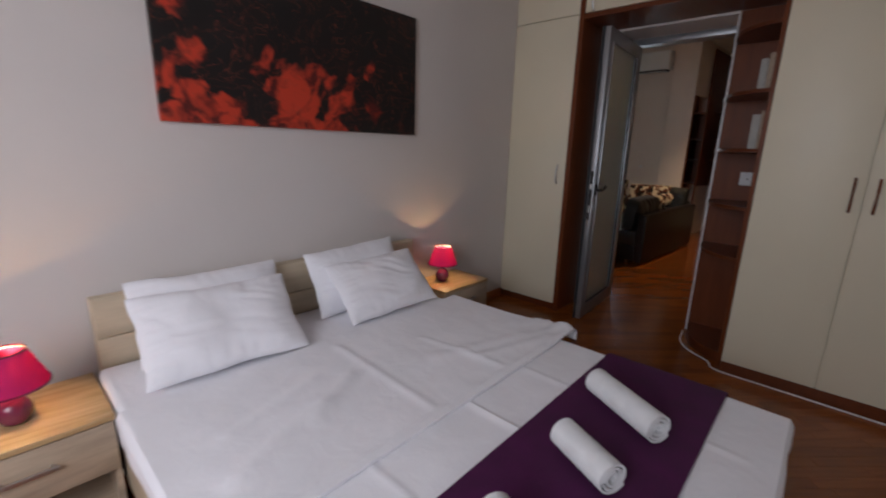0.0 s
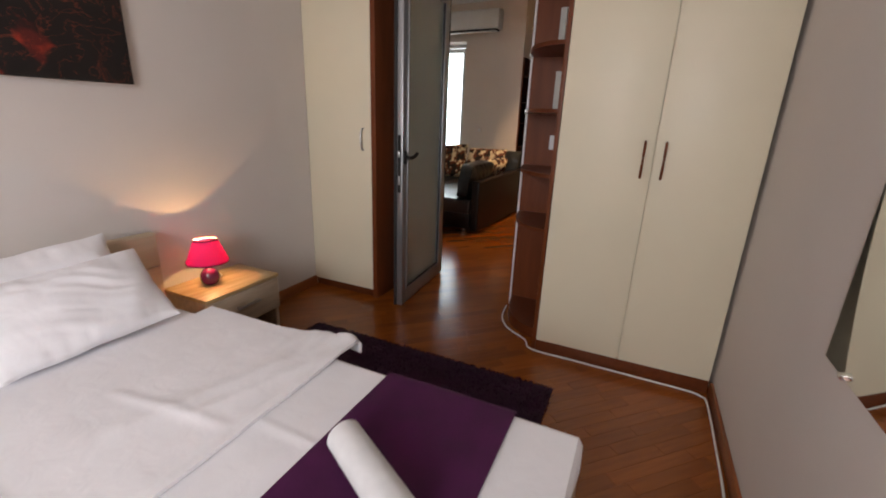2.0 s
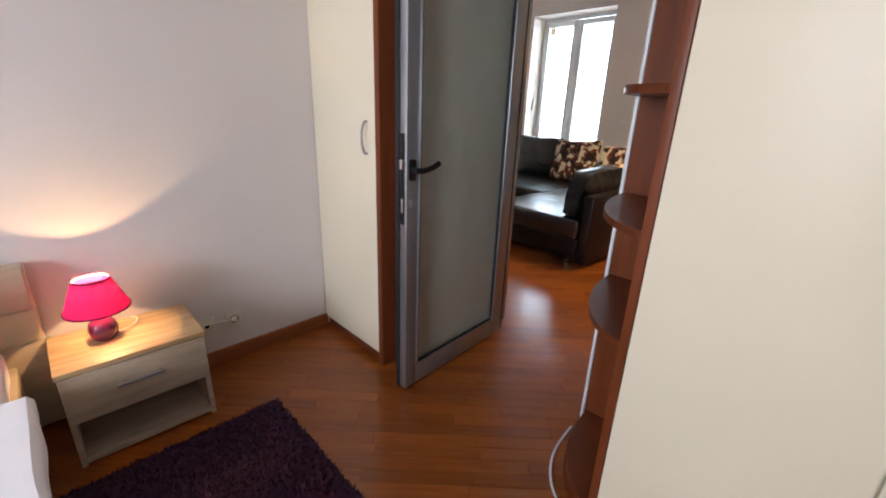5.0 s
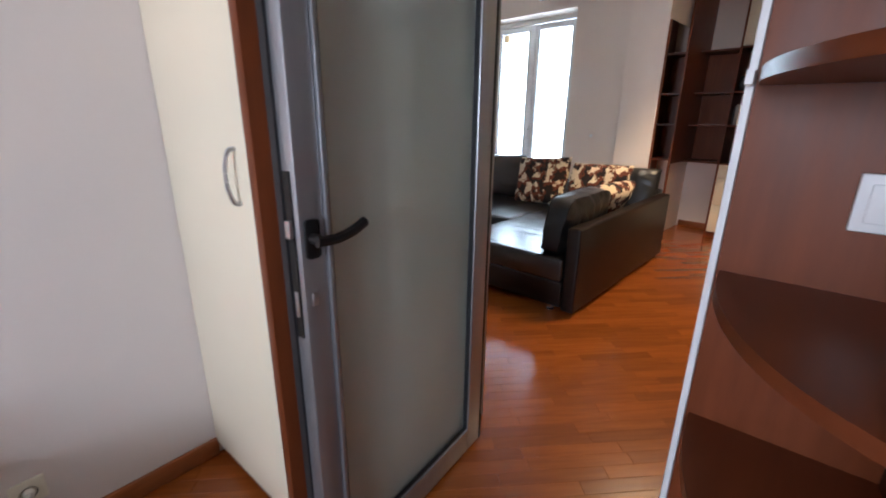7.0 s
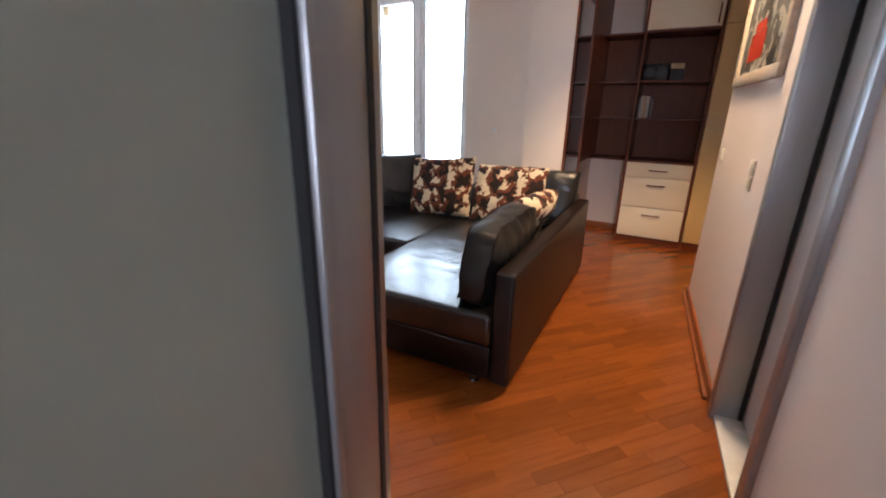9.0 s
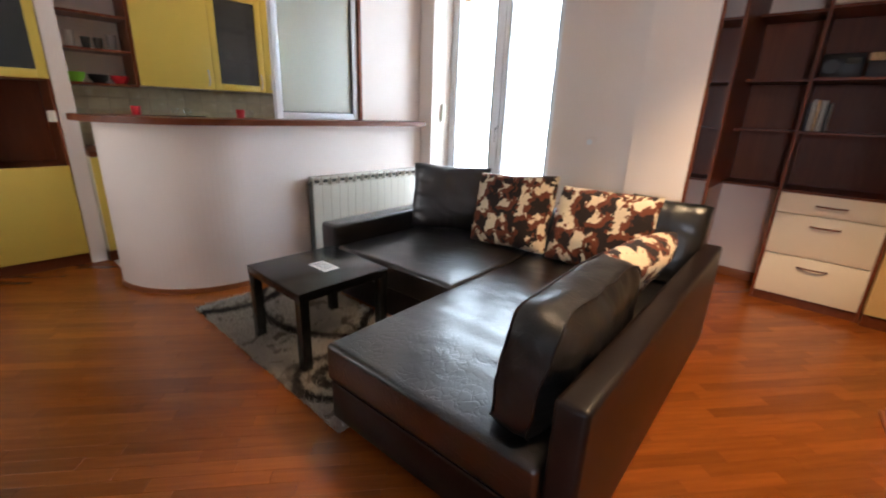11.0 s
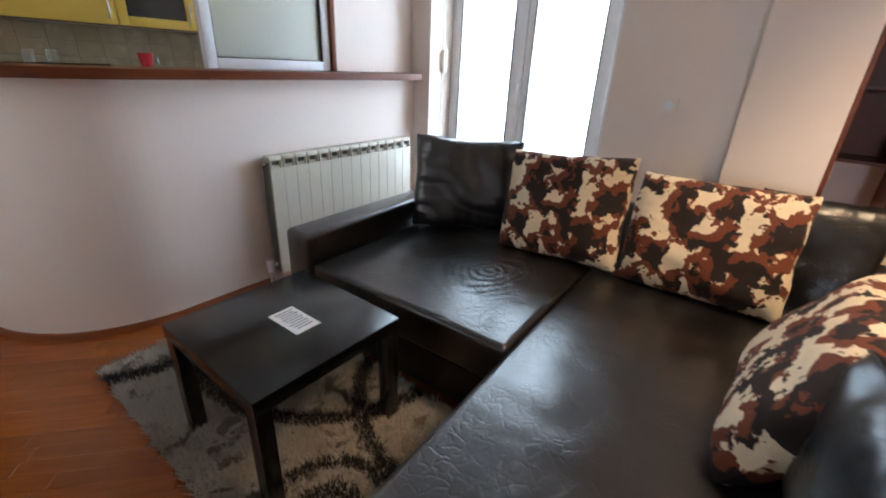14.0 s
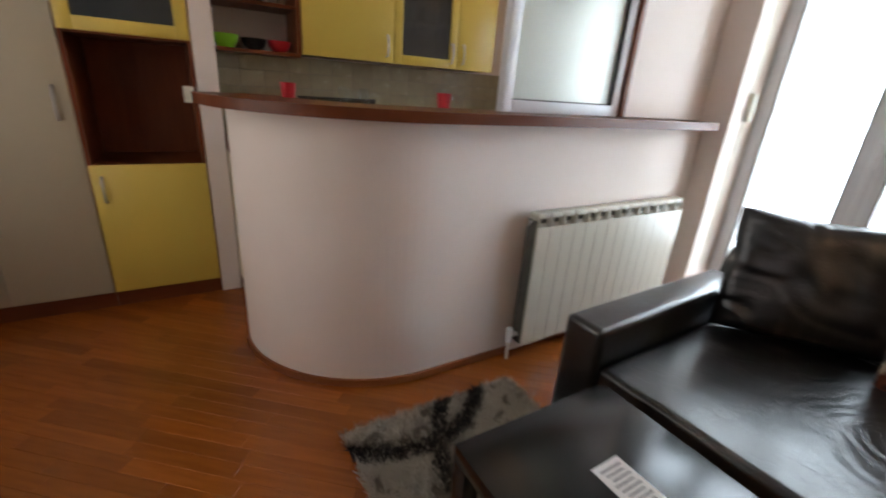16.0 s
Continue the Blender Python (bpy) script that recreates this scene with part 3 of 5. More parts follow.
# living window: a two-leaf glazed balcony door
use(LIV)
win = thing("window_living", (8.2, 4.1, 0), "tall white two-leaf glazed balcony door", "window", kind="structure")
fr = B(8.30, 8.38, 4.715, 4.73, 0.04, 2.46, bev=0.004)
box(fr, 8.30, 8.38, 3.465, 3.56, 0.04, 2.46, bev=0.004)
box(fr, 8.30, 8.38, 3.56, 4.715, 2.41, 2.46, bev=0.004)
box(fr, 8.28, 8.42, 3.465, 4.73, 0.0, 0.04, bev=0.004)
part("window_frame", fr, M_ALU_W, win)
for y0, y1 in ((3.56, 4.148), (4.152, 4.715)):
    sash = B(8.295, 8.355, y0, y0 + 0.075, 0.05, 2.40, bev=0.008)
    box(sash, 8.295, 8.355, y1 - 0.070, y1, 0.05, 2.40, bev=0.008)
    box(sash, 8.295, 8.355, y0 + 0.075, y1 - 0.070, 2.335, 2.40, bev=0.008)
    box(sash, 8.295, 8.355, y0 + 0.075, y1 - 0.070, 0.05, 0.17, bev=0.008)
    s = part("sash", sash, M_ALU_W, win)
    sl = B(8.289, 8.296, y0 + 0.070, y0 + 0.077, 0.168, 2.337)
    box(sl, 8.289, 8.296, y1 - 0.072, y1 - 0.065, 0.168, 2.337)
    part("seal", sl, M_RAD_DARK, s, "grey rubber glazing seal")
    pane = part("pane", B(8.326, 8.332, y0 + 0.05, y1 - 0.05, 0.165, 2.34), M_PANE, s, "clear window glass")
    pane.visible_shadow = False
part("cover_strip", B(8.287, 8.297, 4.128, 4.172, 0.05, 2.40, bev=0.003), M_ALU_W, win)
hd = B(8.272, 8.288, 4.125, 4.155, 1.13, 1.20, bev=0.006)
tube(hd, (8.280, 4.14, 1.17), (8.247, 4.14, 1.17), 0.009)
box(hd, 8.237, 8.254, 4.130, 4.15, 1.05, 1.18, bev=0.006)
part("handle", hd, M_ALU_W, win, "white window handle")
# unseen opening added so that daylight reaches the kitchen
kw = thing("added_window_kitchen", (8.34, 5.61, 1.2), "small unseen white framed window added in the kitchen", "window", kind="structure")
fr = B(8.30, 8.38, 5.36, 5.41, 1.2, 1.9, bev=0.004)
box(fr, 8.30, 8.38, 5.81, 5.86, 1.2, 1.9, bev=0.004)
box(fr, 8.30, 8.38, 5.41, 5.81, 1.85, 1.9, bev=0.004)
box(fr, 8.30, 8.38, 5.41, 5.81, 1.2, 1.25, bev=0.004)
part("window_frame", fr, M_ALU_W, kw)
strap = thing("shutter_strap", (8.19, 4.72, 0.3), "cream roller shutter strap with a small winder box", "shutter strap", kind="structure")
part("strap", B(8.185, 8.205, 4.7265, 4.7295, 0.35, 2.40), M_PLASTIC, strap)
part("winder_box", B(8.172, 8.217, 4.700, 4.7295, 1.21, 1.36, bev=0.006), M_PLASTIC, strap)
# shutter slat; the oak colour stands in for the orange light on it
shutter = B(8.385, 8.405, 4.24, 4.70, 2.345, 2.44, bev=0.005)
box(shutter, 8.383, 8.410, 4.60, 4.68, 2.25, 2.344, bev=0.005)
solid("roller_shutter", shutter, M_OAK, "bottom slat of a half-hidden roller shutter, orange light in its colour", "shutter", kind="structure")

# doorway between the rooms
use(BED)
dfr = thing("door_frame", (4.55, 1.5, 0), "grey aluminium door frame with dark rubber seals", "door frame", kind="structure")
for y0, y1 in ((1.031, 1.058), (1.85, 1.90)):
    part("jamb", B(4.602, 4.735, y0, y1, 0, 2.27, bev=0.004), M_ALU, dfr)
part("head", B(4.602, 4.735, 1.058, 1.85, 2.22, 2.27, bev=0.004), M_ALU, dfr)
part("stop", B(4.69, 4.733, 1.058, 1.068, 0, 2.22, bev=0.003), M_ALU, dfr)
part("seal", B(4.676, 4.690, 1.058, 1.071, 0, 2.22), M_SEAL, dfr)
part("strike_plate", B(4.64, 4.66, 1.057, 1.061, 0.98, 1.16), M_STEEL, dfr)

leaf = thing("door_1", (4.58, 1.78, 0), "open grey aluminium door with a frosted glass pane", "door", kind="structure")
LEAF = BED @ Matrix.Translation((4.585, 1.768, 0)) @ Matrix.Rotation(radians(3.9), 4, "Z")
use(LEAF)
st = B(-0.785, -0.720, 0.0, 0.055, 0.012, 2.20, bev=0.006)
box(st, -0.09, 0.0, 0.0, 0.055, 0.012, 2.20, bev=0.006)
box(st, -0.720, -0.09, 0.0, 0.055, 0.012, 0.115, bev=0.006)
box(st, -0.720, -0.09, 0.0, 0.055, 2.11, 2.20, bev=0.006)
frame_leaf = part("leaf_frame", st, M_ALU, leaf)
bead = B(-0.720, -0.708, -0.008, 0.012, 0.115, 2.11, bev=0.003)
box(bead, -0.102, -0.09, -0.008, 0.012, 0.115, 2.11, bev=0.003)
box(bead, -0.708, -0.102, -0.008, 0.012, 0.115, 0.127, bev=0.003)
box(bead, -0.708, -0.102, -0.008, 0.012, 2.098, 2.11, bev=0.003)
part("glazing_bead", bead, M_ALU, frame_leaf)
sl = B(-0.792, -0.784, 0.040, 0.060, 0.012, 2.20)
box(sl, -0.708, -0.702, -0.001, 0.012, 0.127, 2.098)
box(sl, -0.108, -0.102, -0.001, 0.012, 0.127, 2.098)
box(sl, -0.702, -0.108, -0.001, 0.012, 0.127, 0.133)
box(sl, 0.0, 0.010, 0.0, 0.05, 0.012, 2.20)
part("seal", sl, M_SEAL, leaf)
part("pane", B(-0.715, -0.095, 0.022, 0.030, 0.11, 2.115), M_FROST, leaf, "grey-green frosted glass")
lk = B(-0.789, -0.784, 0.014, 0.034, 0.83, 1.20)
part("lock_plate", lk, M_BLACK, leaf)
part("latch", B(-0.798, -0.786, 0.016, 0.032, 1.06, 1.10, bev=0.003), M_STEEL, leaf)
part("latch", B(-0.791, -0.786, 0.018, 0.030, 0.88, 0.94, bev=0.002), M_STEEL, leaf)
hn = B(-0.775, -0.740, -0.009, 0.0, 1.015, 1.100, bev=0.008)
tube(hn, (-0.760, -0.005, 1.060), (-0.760, -0.034, 1.060), 0.011)
part("door_handle", hn, M_BLACK, leaf, "black lever handle")
part("lever", sweep([(-0.770, -0.034, 1.058), (-0.722, -0.037, 1.056), (-0.674, -0.037, 1.064), (-0.634, -0.034, 1.078)], 0.012), M_BLACK, leaf, "black curved lever")
part("keyhole", B(-0.768, -0.754, -0.004, 0.0, 0.905, 0.935, bev=0.002), M_STEEL, leaf)

# bathroom door in the hall side wall
use(BED)
bd = thing("door_2", (5.9, 0.95, 0), "closed white bathroom door in a grey aluminium frame", "door", kind="structure")
for x0, x1 in ((5.58, 5.64), (6.19, 6.25)):
    part("jamb", B(x0, x1, 0.87, 1.052, 0, 2.12, bev=0.004), M_ALU, bd)
part("head", B(5.64, 6.19, 0.87, 1.052, 2.06, 2.12, bev=0.004), M_ALU, bd)
part("panel", B(5.642, 6.188, 0.885, 0.925, 0.03, 2.055, bev=0.004), M_ALU_W, bd)
part("seal", B(6.178, 6.189, 0.93, 0.945, 0.03, 2.06), M_SEAL, bd)
solid("threshold", B(5.58, 6.25, 0.86, 1.035, 0.0, 0.022, bev=0.004), M_MARBLE, "white marble threshold under the bathroom door", "threshold", kind="structure")

# ---- bedroom ----
use(BED)
sw = thing("narrow_wardrobe", (4.05, 2.25, 0), "narrow cream laminate wardrobe with a reddish wooden side", "wardrobe")
part("body", B(3.868, 4.279, 1.985, 2.533, 0.06, 2.93), M_CREAM, sw)
part("plinth", B(3.868, 4.279, 1.985, 2.533, 0.0, 0.058), M_CHERRY_H, sw)
part("side_panel", B(3.842, 4.279, 1.948, 1.983, 0.0, 2.93, bev=0.002), M_CHERRY, sw, "reddish wooden side panel")
d1 = part("door", B(3.846, 3.866, 1.987, 2.530, 0.062, 2.318, bev=0.002), M_CREAM, sw)
bow_handle("handle", d1, (3.846, 2.05, 1.155), 0.14, (-0.030, 0, 0), M_STEEL)
part("upper_door", B(3.846, 3.866, 1.987, 2.530, 2.324, 2.925, bev=0.002), M_CREAM, sw)

lt = thing("overdoor_cupboard", (4.0, 1.3, 2.29), "cream cupboard over the doorway with a reddish wooden underside", "cupboard")
part("bottom_board", B(3.842, 4.279, 0.745, 1.946, 2.285, 2.318), M_CHERRY_H, lt, "reddish wooden board")
part("door", B(3.846, 3.866, 0.747, 1.944, 2.324, 2.925, bev=0.002), M_CREAM, lt)
part("body", B(3.868, 4.279, 0.747, 1.944, 2.322, 2.93), M_CREAM, lt)
bow_handle("handle", lt, (3.846, 1.88, 2.40), 0.14, (-0.03, 0, 0), M_STEEL)

tw = thing("wide_wardrobe", (3.95, 0.26, 0), "tall cream two-door wardrobe with bowed handles", "wardrobe")
part("body", B(3.686, 4.279, -0.184, 0.713, 0.075, 2.93), M_CREAM, tw)
part("plinth", B(3.672, 4.279, -0.184, 0.713, 0.0, 0.073), M_CHERRY_H, tw)
part("side_panel", B(3.667, 4.279, 0.715, 0.737, 0.0, 2.93, bev=0.002), M_CHERRY, tw, "reddish wooden side panel")
for y0, y1, hy in ((0.2625, 0.712, 0.305), (-0.183, 0.2575, 0.215)):
    d1 = part("door", B(3.664, 3.684, y0, y1, 0.077, 2.925, bev=0.002), M_CREAM, tw)
    bow_handle("handle", d1, (3.664, hy, 1.16), 0.17, (-0.030, 0, 0), M_CHERRY, label="reddish wooden bowed handle with steel ends")

cs = thing("corner_shelf", (4.1, 0.85, 0), "reddish wooden open corner shelf with rounded boards", "shelf")
part("back_panel", B(4.262, 4.279, 0.739, 1.035, 0.0, 2.28), M_CHERRY, cs)
part("edge_trim", B(4.255, 4.279, 1.036, 1.049, 0.0, 2.28, bev=0.002), M_ALU_W, cs, "white edge strip")
def quarter(z0, z1, rx, ry, n=20):
    pts = [(4.261, 0.739)]
    for k in range(n + 1):
        a = math.pi / 2 * k / n
        pts.append((4.261 - rx * math.cos(a), 0.739 + ry * math.sin(a)))
    return prism(pts, z0, z1)
part("plinth", quarter(0.0, 0.07, 0.45, 0.285), M_CHERRY_H, cs)
for z in (0.715, 1.035, 1.385, 1.725, 2.09):
    part("shelf_board", quarter(z - 0.022, z, 0.465, 0.290), M_CHERRY_H, cs)
for z in (1.385, 1.725):
    part("end_cap", B(4.215, 4.262, 1.036, 1.047, z - 0.022, z), M_ALU_W, cs)
ls = thing("light_switch", (4.262, 0.83, 1.14), "white square light switch on the shelf back", "light switch")
part("cover", B(4.250, 4.2615, 0.785, 0.875, 1.142, 1.232, bev=0.003), M_ALU_W, ls)
part("rocker", B(4.245, 4.2505, 0.800, 0.860, 1.157, 1.217, bev=0.002), M_ALU_W, ls)
part("indicator", B(4.2435, 4.2455, 0.826, 0.834, 1.180, 1.192), M_RAD_DARK, ls)
def book(x0, x1, y0, y1, z0, z1, m, label):
    o = thing("book", ((x0 + x1) / 2, (y0 + y1) / 2, z0), label, "book")
    part("cover", B(x0, x1, y0, y1, z0, z1, bev=0.002), m, o)
    part("pages", B(x0 + 0.004, x1 - 0.004, y0 - 0.0015, y1 - 0.01, z0 + 0.004, z1 + 0.0012), M_PAPER, o)
book(4.08, 4.25, 0.76, 0.80, 1.386, 1.62, M_OAK_GREY, "brown book standing on a shelf board")
book(4.08, 4.25, 0.803, 0.845, 1.386, 1.60, M_BOOK2, "pale book standing on a shelf board")
book(4.06, 4.25, 0.76, 0.81, 1.726, 1.96, M_OAK_GREY, "brown book standing on a shelf board")
book(4.06, 4.25, 0.815, 0.85, 1.726, 1.93, M_BOOK2, "pale book standing on a shelf board")

# bed
bed = thing("bed", (1.7, 1.4, 0), "double bed frame of pale oak laminate with a low headboard", "bed")
hb = part("headboard", B(0.878, 2.632, 2.462, 2.512, 0.05, 0.715, bev=0.004), M_BEDWOOD, bed)
for z0, z1 in ((0.42, 0.545), (0.552, 0.71)):
    part("panel", B(0.884, 2.626, 2.450, 2.461, z0, z1, bev=0.003), M_BEDWOOD, hb)
for x0, x1 in ((0.862, 0.892), (2.505, 2.535)):
    part("side_rail", B(x0, x1, 0.365, 2.46, 0.09, 0.33, bev=0.004), M_BEDWOOD, bed)
part("foot_rail", B(0.862, 2.535, 0.335, 0.363, 0.09, 0.34, bev=0.004), M_BEDWOOD, bed)
for x in (0.90, 2.45):
    for y in (0.37, 2.38):
        part("leg", B(x, x + 0.05, y, y + 0.05, 0, 0.09, bev=0.003), M_BEDWOOD, bed)
part("slat_base", B(0.893, 2.504, 0.365, 2.46, 0.20, 0.225), M_BEDWOOD, bed)
solid("mattress", B(0.90, 2.478, 0.385, 2.445, 0.226, 0.405, bev=0.03, seg=3), M_LINEN, "thick white mattress in the pale bed frame", "mattress")


def drape(x0, x1, y0, y1, z, drop_x, drop_y0, n, m, seed, amp, thick, creases=(), r=0.035, flap=0.0):
    """A cloth over the bed: flat on top, rolled over the sides and the foot."""
    bm = bmesh.new()

    wx, wy = x1 - x0, y1 - y0
    lx, ly = wx + 2 * drop_x, wy + drop_y0
    grid = []
    for j in range(m + 1):
        row = []
        for i in range(n + 1):
            sx, sy = -drop_x + lx * i / n, -drop_y0 + ly * j / m
            x, y, zz = x0 + min(max(sx, 0), wx), y0 + max(sy, 0), z
            over = max(0.0, -sx, sx - wx)
            overy = max(0.0, -sy)
            ex = math.copysign(1, sx - wx / 2) if over else 0
            zz -= max(over - r * 0.4, 0) + max(overy - r * 0.4, 0)
            x += ex * min(over, r) * 0.7 + ex * 0.012 * min(1, over / 0.1) * noise.noise(Vector((sy * 6, seed, 1)))
            y -= min(overy, r) * 0.7 + 0.012 * min(1, overy / 0.1) * noise.noise(Vector((sx * 6, seed, 2)))
            q = Vector((sx * 2.4 + seed, sy * 2.4, 0))
            w = amp * (noise.noise(q) + 0.55 * noise.noise(q * 2.7) + 0.25 * noise.noise(Vector((sx * 13, sy * 5, seed))))
            for (cx, cy, dx, dy, length, hgt, wid) in creases:
                px, py = x0 + sx - cx, y0 + sy - cy
                along, off = px * dx + py * dy, -px * dy + py * dx
                if 0 <= along <= length:
                    w += hgt * math.exp(-(off / wid) ** 2) * min(1, along / 0.06, (length - along) / 0.06)
            zz += w if not (over or overy) else w * 0.3
            if flap:
                k = flap * math.exp(-((y0 + sy - 1.31) / 0.17) ** 2) * min(1.0, max(0.0, (sx - wx + 0.30) / 0.34)) ** 1.5
                x += 0.07 * k
                west = 0.8 * flap * math.exp(-((y0 + sy - 1.30) / 0.10) ** 2) * min(1.0, max(0.0, (0.20 - sx) / 0.24)) ** 1.5
                x -= 0.05 * west
                zz = zz * (1 - west) + west * (z + 0.018 - 0.06 * max(0.0, -sx) / 0.1) + west * 0.02 * noise.noise(Vector((sx * 11, sy * 25, seed)))
                zz = zz * (1 - k) + k * (z + 0.022 - 0.075 * max(0.0, sx - wx) / 0.1) + k * 0.022 * noise.noise(Vector((sx * 9, sy * 22, seed)))
            row.append(bm.verts.new((x, y, zz)))
        grid.append(row)
    for j in range(m):
        for i in range(n):
            bm.faces.new((grid[j][i], grid[j][i + 1], grid[j + 1][i + 1], grid[j + 1][i]))
    bmesh.ops.recalc_face_normals(bm, faces=bm.faces)
    if sum(f.normal.z for f in bm.faces) < 0:
        bmesh.ops.reverse_faces(bm, faces=bm.faces)
    bmesh.ops.solidify(bm, geom=list(bm.faces), thickness=thick)
    return bm


solid("bedspread", drape(0.885, 2.492, 0.360, 2.43, 0.425, 0.16, 0.09, 150, 170, 3.0, 0.0035, 0.008,
                         creases=((1.75, 0.4, 0, 1, 0.9, 0.007, 0.010), (1.30, 0.4, 0, 1, 1.1, 0.005, 0.010), (2.12, 0.4, 0, 1, 0.9, 0.006, 0.009))),
      M_LINEN, "white cotton bedspread tucked over the mattress", "bedspread")
top = drape(0.865, 2.565, 1.235, 2.02, 0.441, 0.10, 0.0, 170, 110, 8.0, 0.0045, 0.012,
            creases=((1.62, 1.26, 0.05, 0.998, 0.7, 0.006, 0.018), (1.25, 1.50, 0.85, 0.52, 0.40, 0.009, 0.035), (0.95, 1.42, 0.92, 0.39, 0.50, 0.010, 0.045), (1.0, 1.62, 0.95, 0.30, 0.5, 0.006, 0.03),
                     (2.05, 1.26, -0.12, 0.993, 0.5, 0.006, 0.018), (1.85, 1.55, 0.95, -0.3, 0.6, 0.008, 0.04), (2.0, 1.42, 0.96, -0.28, 0.5, 0.007, 0.03), (0.9, 1.262, 1, 0.0, 1.6, 0.003, 0.012)), flap=1.0)
solid("duvet", top, M_LINEN, "rumpled white duvet folded back below the pillows", "duvet")
solid("bed_runner", drape(0.875, 2.502, 0.545, 1.010, 0.440, 0.17, 0.0, 130, 44, 5.0, 0.0025, 0.005), M_RUNNER, "dark plum fabric runner across the white bed", "bed runner")


def pillow(x, y, z, w, h, lean, turn, roll, seed, label):
    return solid("pillow", cushion(w, h, 0.125, place(x, y, z, lean, turn, roll), seed, wrinkle=0.026, n=56, square=3.2, pinch=0.05, puff=0.66), M_LINEN, label, "pillow", "pillows on the bed")


pillow(1.290, 2.255, 0.445, 0.63, 0.36, 27, 0, 1, 1.0, "white pillow leaning on the headboard")
pillow(1.255, 2.040, 0.450, 0.62, 0.385, 44, -3, 1, 2.0, "creased white pillow in front of another")
pillow(2.085, 2.255, 0.445, 0.62, 0.36, 25, 0, -2, 3.0, "white pillow leaning on the headboard")
pillow(2.135, 2.045, 0.450, 0.60, 0.37, 46, -3, -2, 4.0, "creased white pillow in front of another")


def towel(x0, y0, x1, y1, r, seed):
    a, b = Vector((x0, y0, 0.449 + r)), Vector((x1, y1, 0.449 + r))
    d = (b - a)
    length = d.length
    frame_ = Matrix.Translation(a) @ d.to_track_quat("X", "Z").to_matrix().to_4x4()
    bm = bmesh.new()
    turns, n, m = 3.2, 90, 14
    rows = []
    for k in range(n + 1):
        s = k / n
        ang = 2 * math.pi * turns * s - 1.9
        rad = 0.010 + (r - 0.010) * s ** 0.8
        rows.append([bm.verts.new((length * j / m + 0.004 * noise.noise(Vector((s * 5, j, seed))), rad * math.cos(ang), rad * math.sin(ang) * (0.96))) for j in range(m + 1)])
    for p, q in zip(rows, rows[1:]):
        for j in range(m):
            bm.faces.new((p[j], p[j + 1], q[j + 1], q[j]))
    bmesh.ops.recalc_face_normals(bm, faces=bm.faces)
    bmesh.ops.solidify(bm, geom=list(bm.faces), thickness=0.006)
    bm.transform(frame_)
    return solid("rolled_towel", bm, M_TOWEL, "rolled white terry towel on the plum runner", "towel", "rolled towels on the bed")


towel(2.120, 0.915, 1.972, 0.650, 0.054, 1.0)
towel(1.755, 0.865, 1.665, 0.675, 0.052, 2.0)
towel(1.370, 0.850, 1.275, 0.660, 0.052, 3.0)


def nightstand(x0, x1, y0, y1):
    o = thing("nightstand", ((x0 + x1) / 2, (y0 + y1) / 2, 0), "oak laminate nightstand with one drawer over an open compartment", "nightstand", "nightstands beside the bed")
    part("top", B(x0 - 0.004, x1 + 0.004, y0 - 0.006, y1, 0.390, 0.410, bev=0.002), M_OAK, o)
    for xa in (x0, x1 - 0.018):
        part("side", B(xa, xa + 0.018, y0 + 0.012, y1, 0.0, 0.388), M_OAK_GREY, o)
    part("back", B(x0 + 0.018, x1 - 0.018, y1 - 0.012, y1, 0.02, 0.388), M_OAK_GREY, o)
    part("bottom", B(x0 + 0.018, x1 - 0.018, y0 + 0.012, y1 - 0.012, 0.012, 0.032), M_OAK_GREY, o)
    part("shelf", B(x0 + 0.018, x1 - 0.018, y0 + 0.012, y1 - 0.012, 0.192, 0.208), M_OAK_GREY, o)
    dr = part("drawer", B(x0 + 0.003, x1 - 0.003, y0 - 0.006, y0 + 0.010, 0.200, 0.386, bev=0.002), M_OAK_GREY, o)
    xm = (x0 + x1) / 2
    hd = B(xm - 0.075, xm + 0.075, y0 - 0.030, y0 - 0.022, 0.300, 0.314, bev=0.002)
    for xx in (xm - 0.065, xm + 0.055):
        box(hd, xx, xx + 0.010, y0 - 0.024, y0 - 0.006, 0.302, 0.312)
    part("handle", hd, M_STEEL, dr, "flat steel bar handle")
    return o


nightstand(2.635, 3.095, 2.150, 2.470)
nightstand(0.385, 0.848, 2.080, 2.470)


def table_lamp(x, y):
    o = thing("table_lamp", (x, y, 0.411), "lit bedside lamp with a magenta fabric shade and round plum base", "lamp", "bedside lamps")
    part("base", lathe([(0.0, 0.411), (0.028, 0.411), (0.038, 0.418), (0.047, 0.440), (0.048, 0.458), (0.042, 0.480), (0.028, 0.496), (0.012, 0.504), (0.010, 0.525), (0.0, 0.525)], x, y), M_LAMPBASE, o)
    sh = lathe([(0.104, 0.540), (0.057, 0.663)], x, y, 48)
    bmesh.ops.solidify(sh, geom=list(sh.faces), thickness=0.0015)
    s = part("shade", sh, M_SHADE, o)
    for r, z in ((0.1045, 0.540), (0.0575, 0.661)):
        ring = lathe([(r - 0.002, z - 0.003), (r + 0.001, z - 0.003), (r + 0.001, z + 0.003), (r - 0.002, z + 0.003), (r - 0.002, z - 0.003)], x, y, 48)
        part("rim", ring, M_LAMPBASE, s)
    ln = lathe([(0.0600, 0.652), (0.0560, 0.662)], x, y, 48)
    part("lining", ln, M_PAPER, s, "pale shade lining")
    part("bulb", lathe([(0.0, 0.527), (0.012, 0.530), (0.013, 0.555), (0.0, 0.556)], x, y, 16), M_BULB, o, "glowing bulb")
    return o


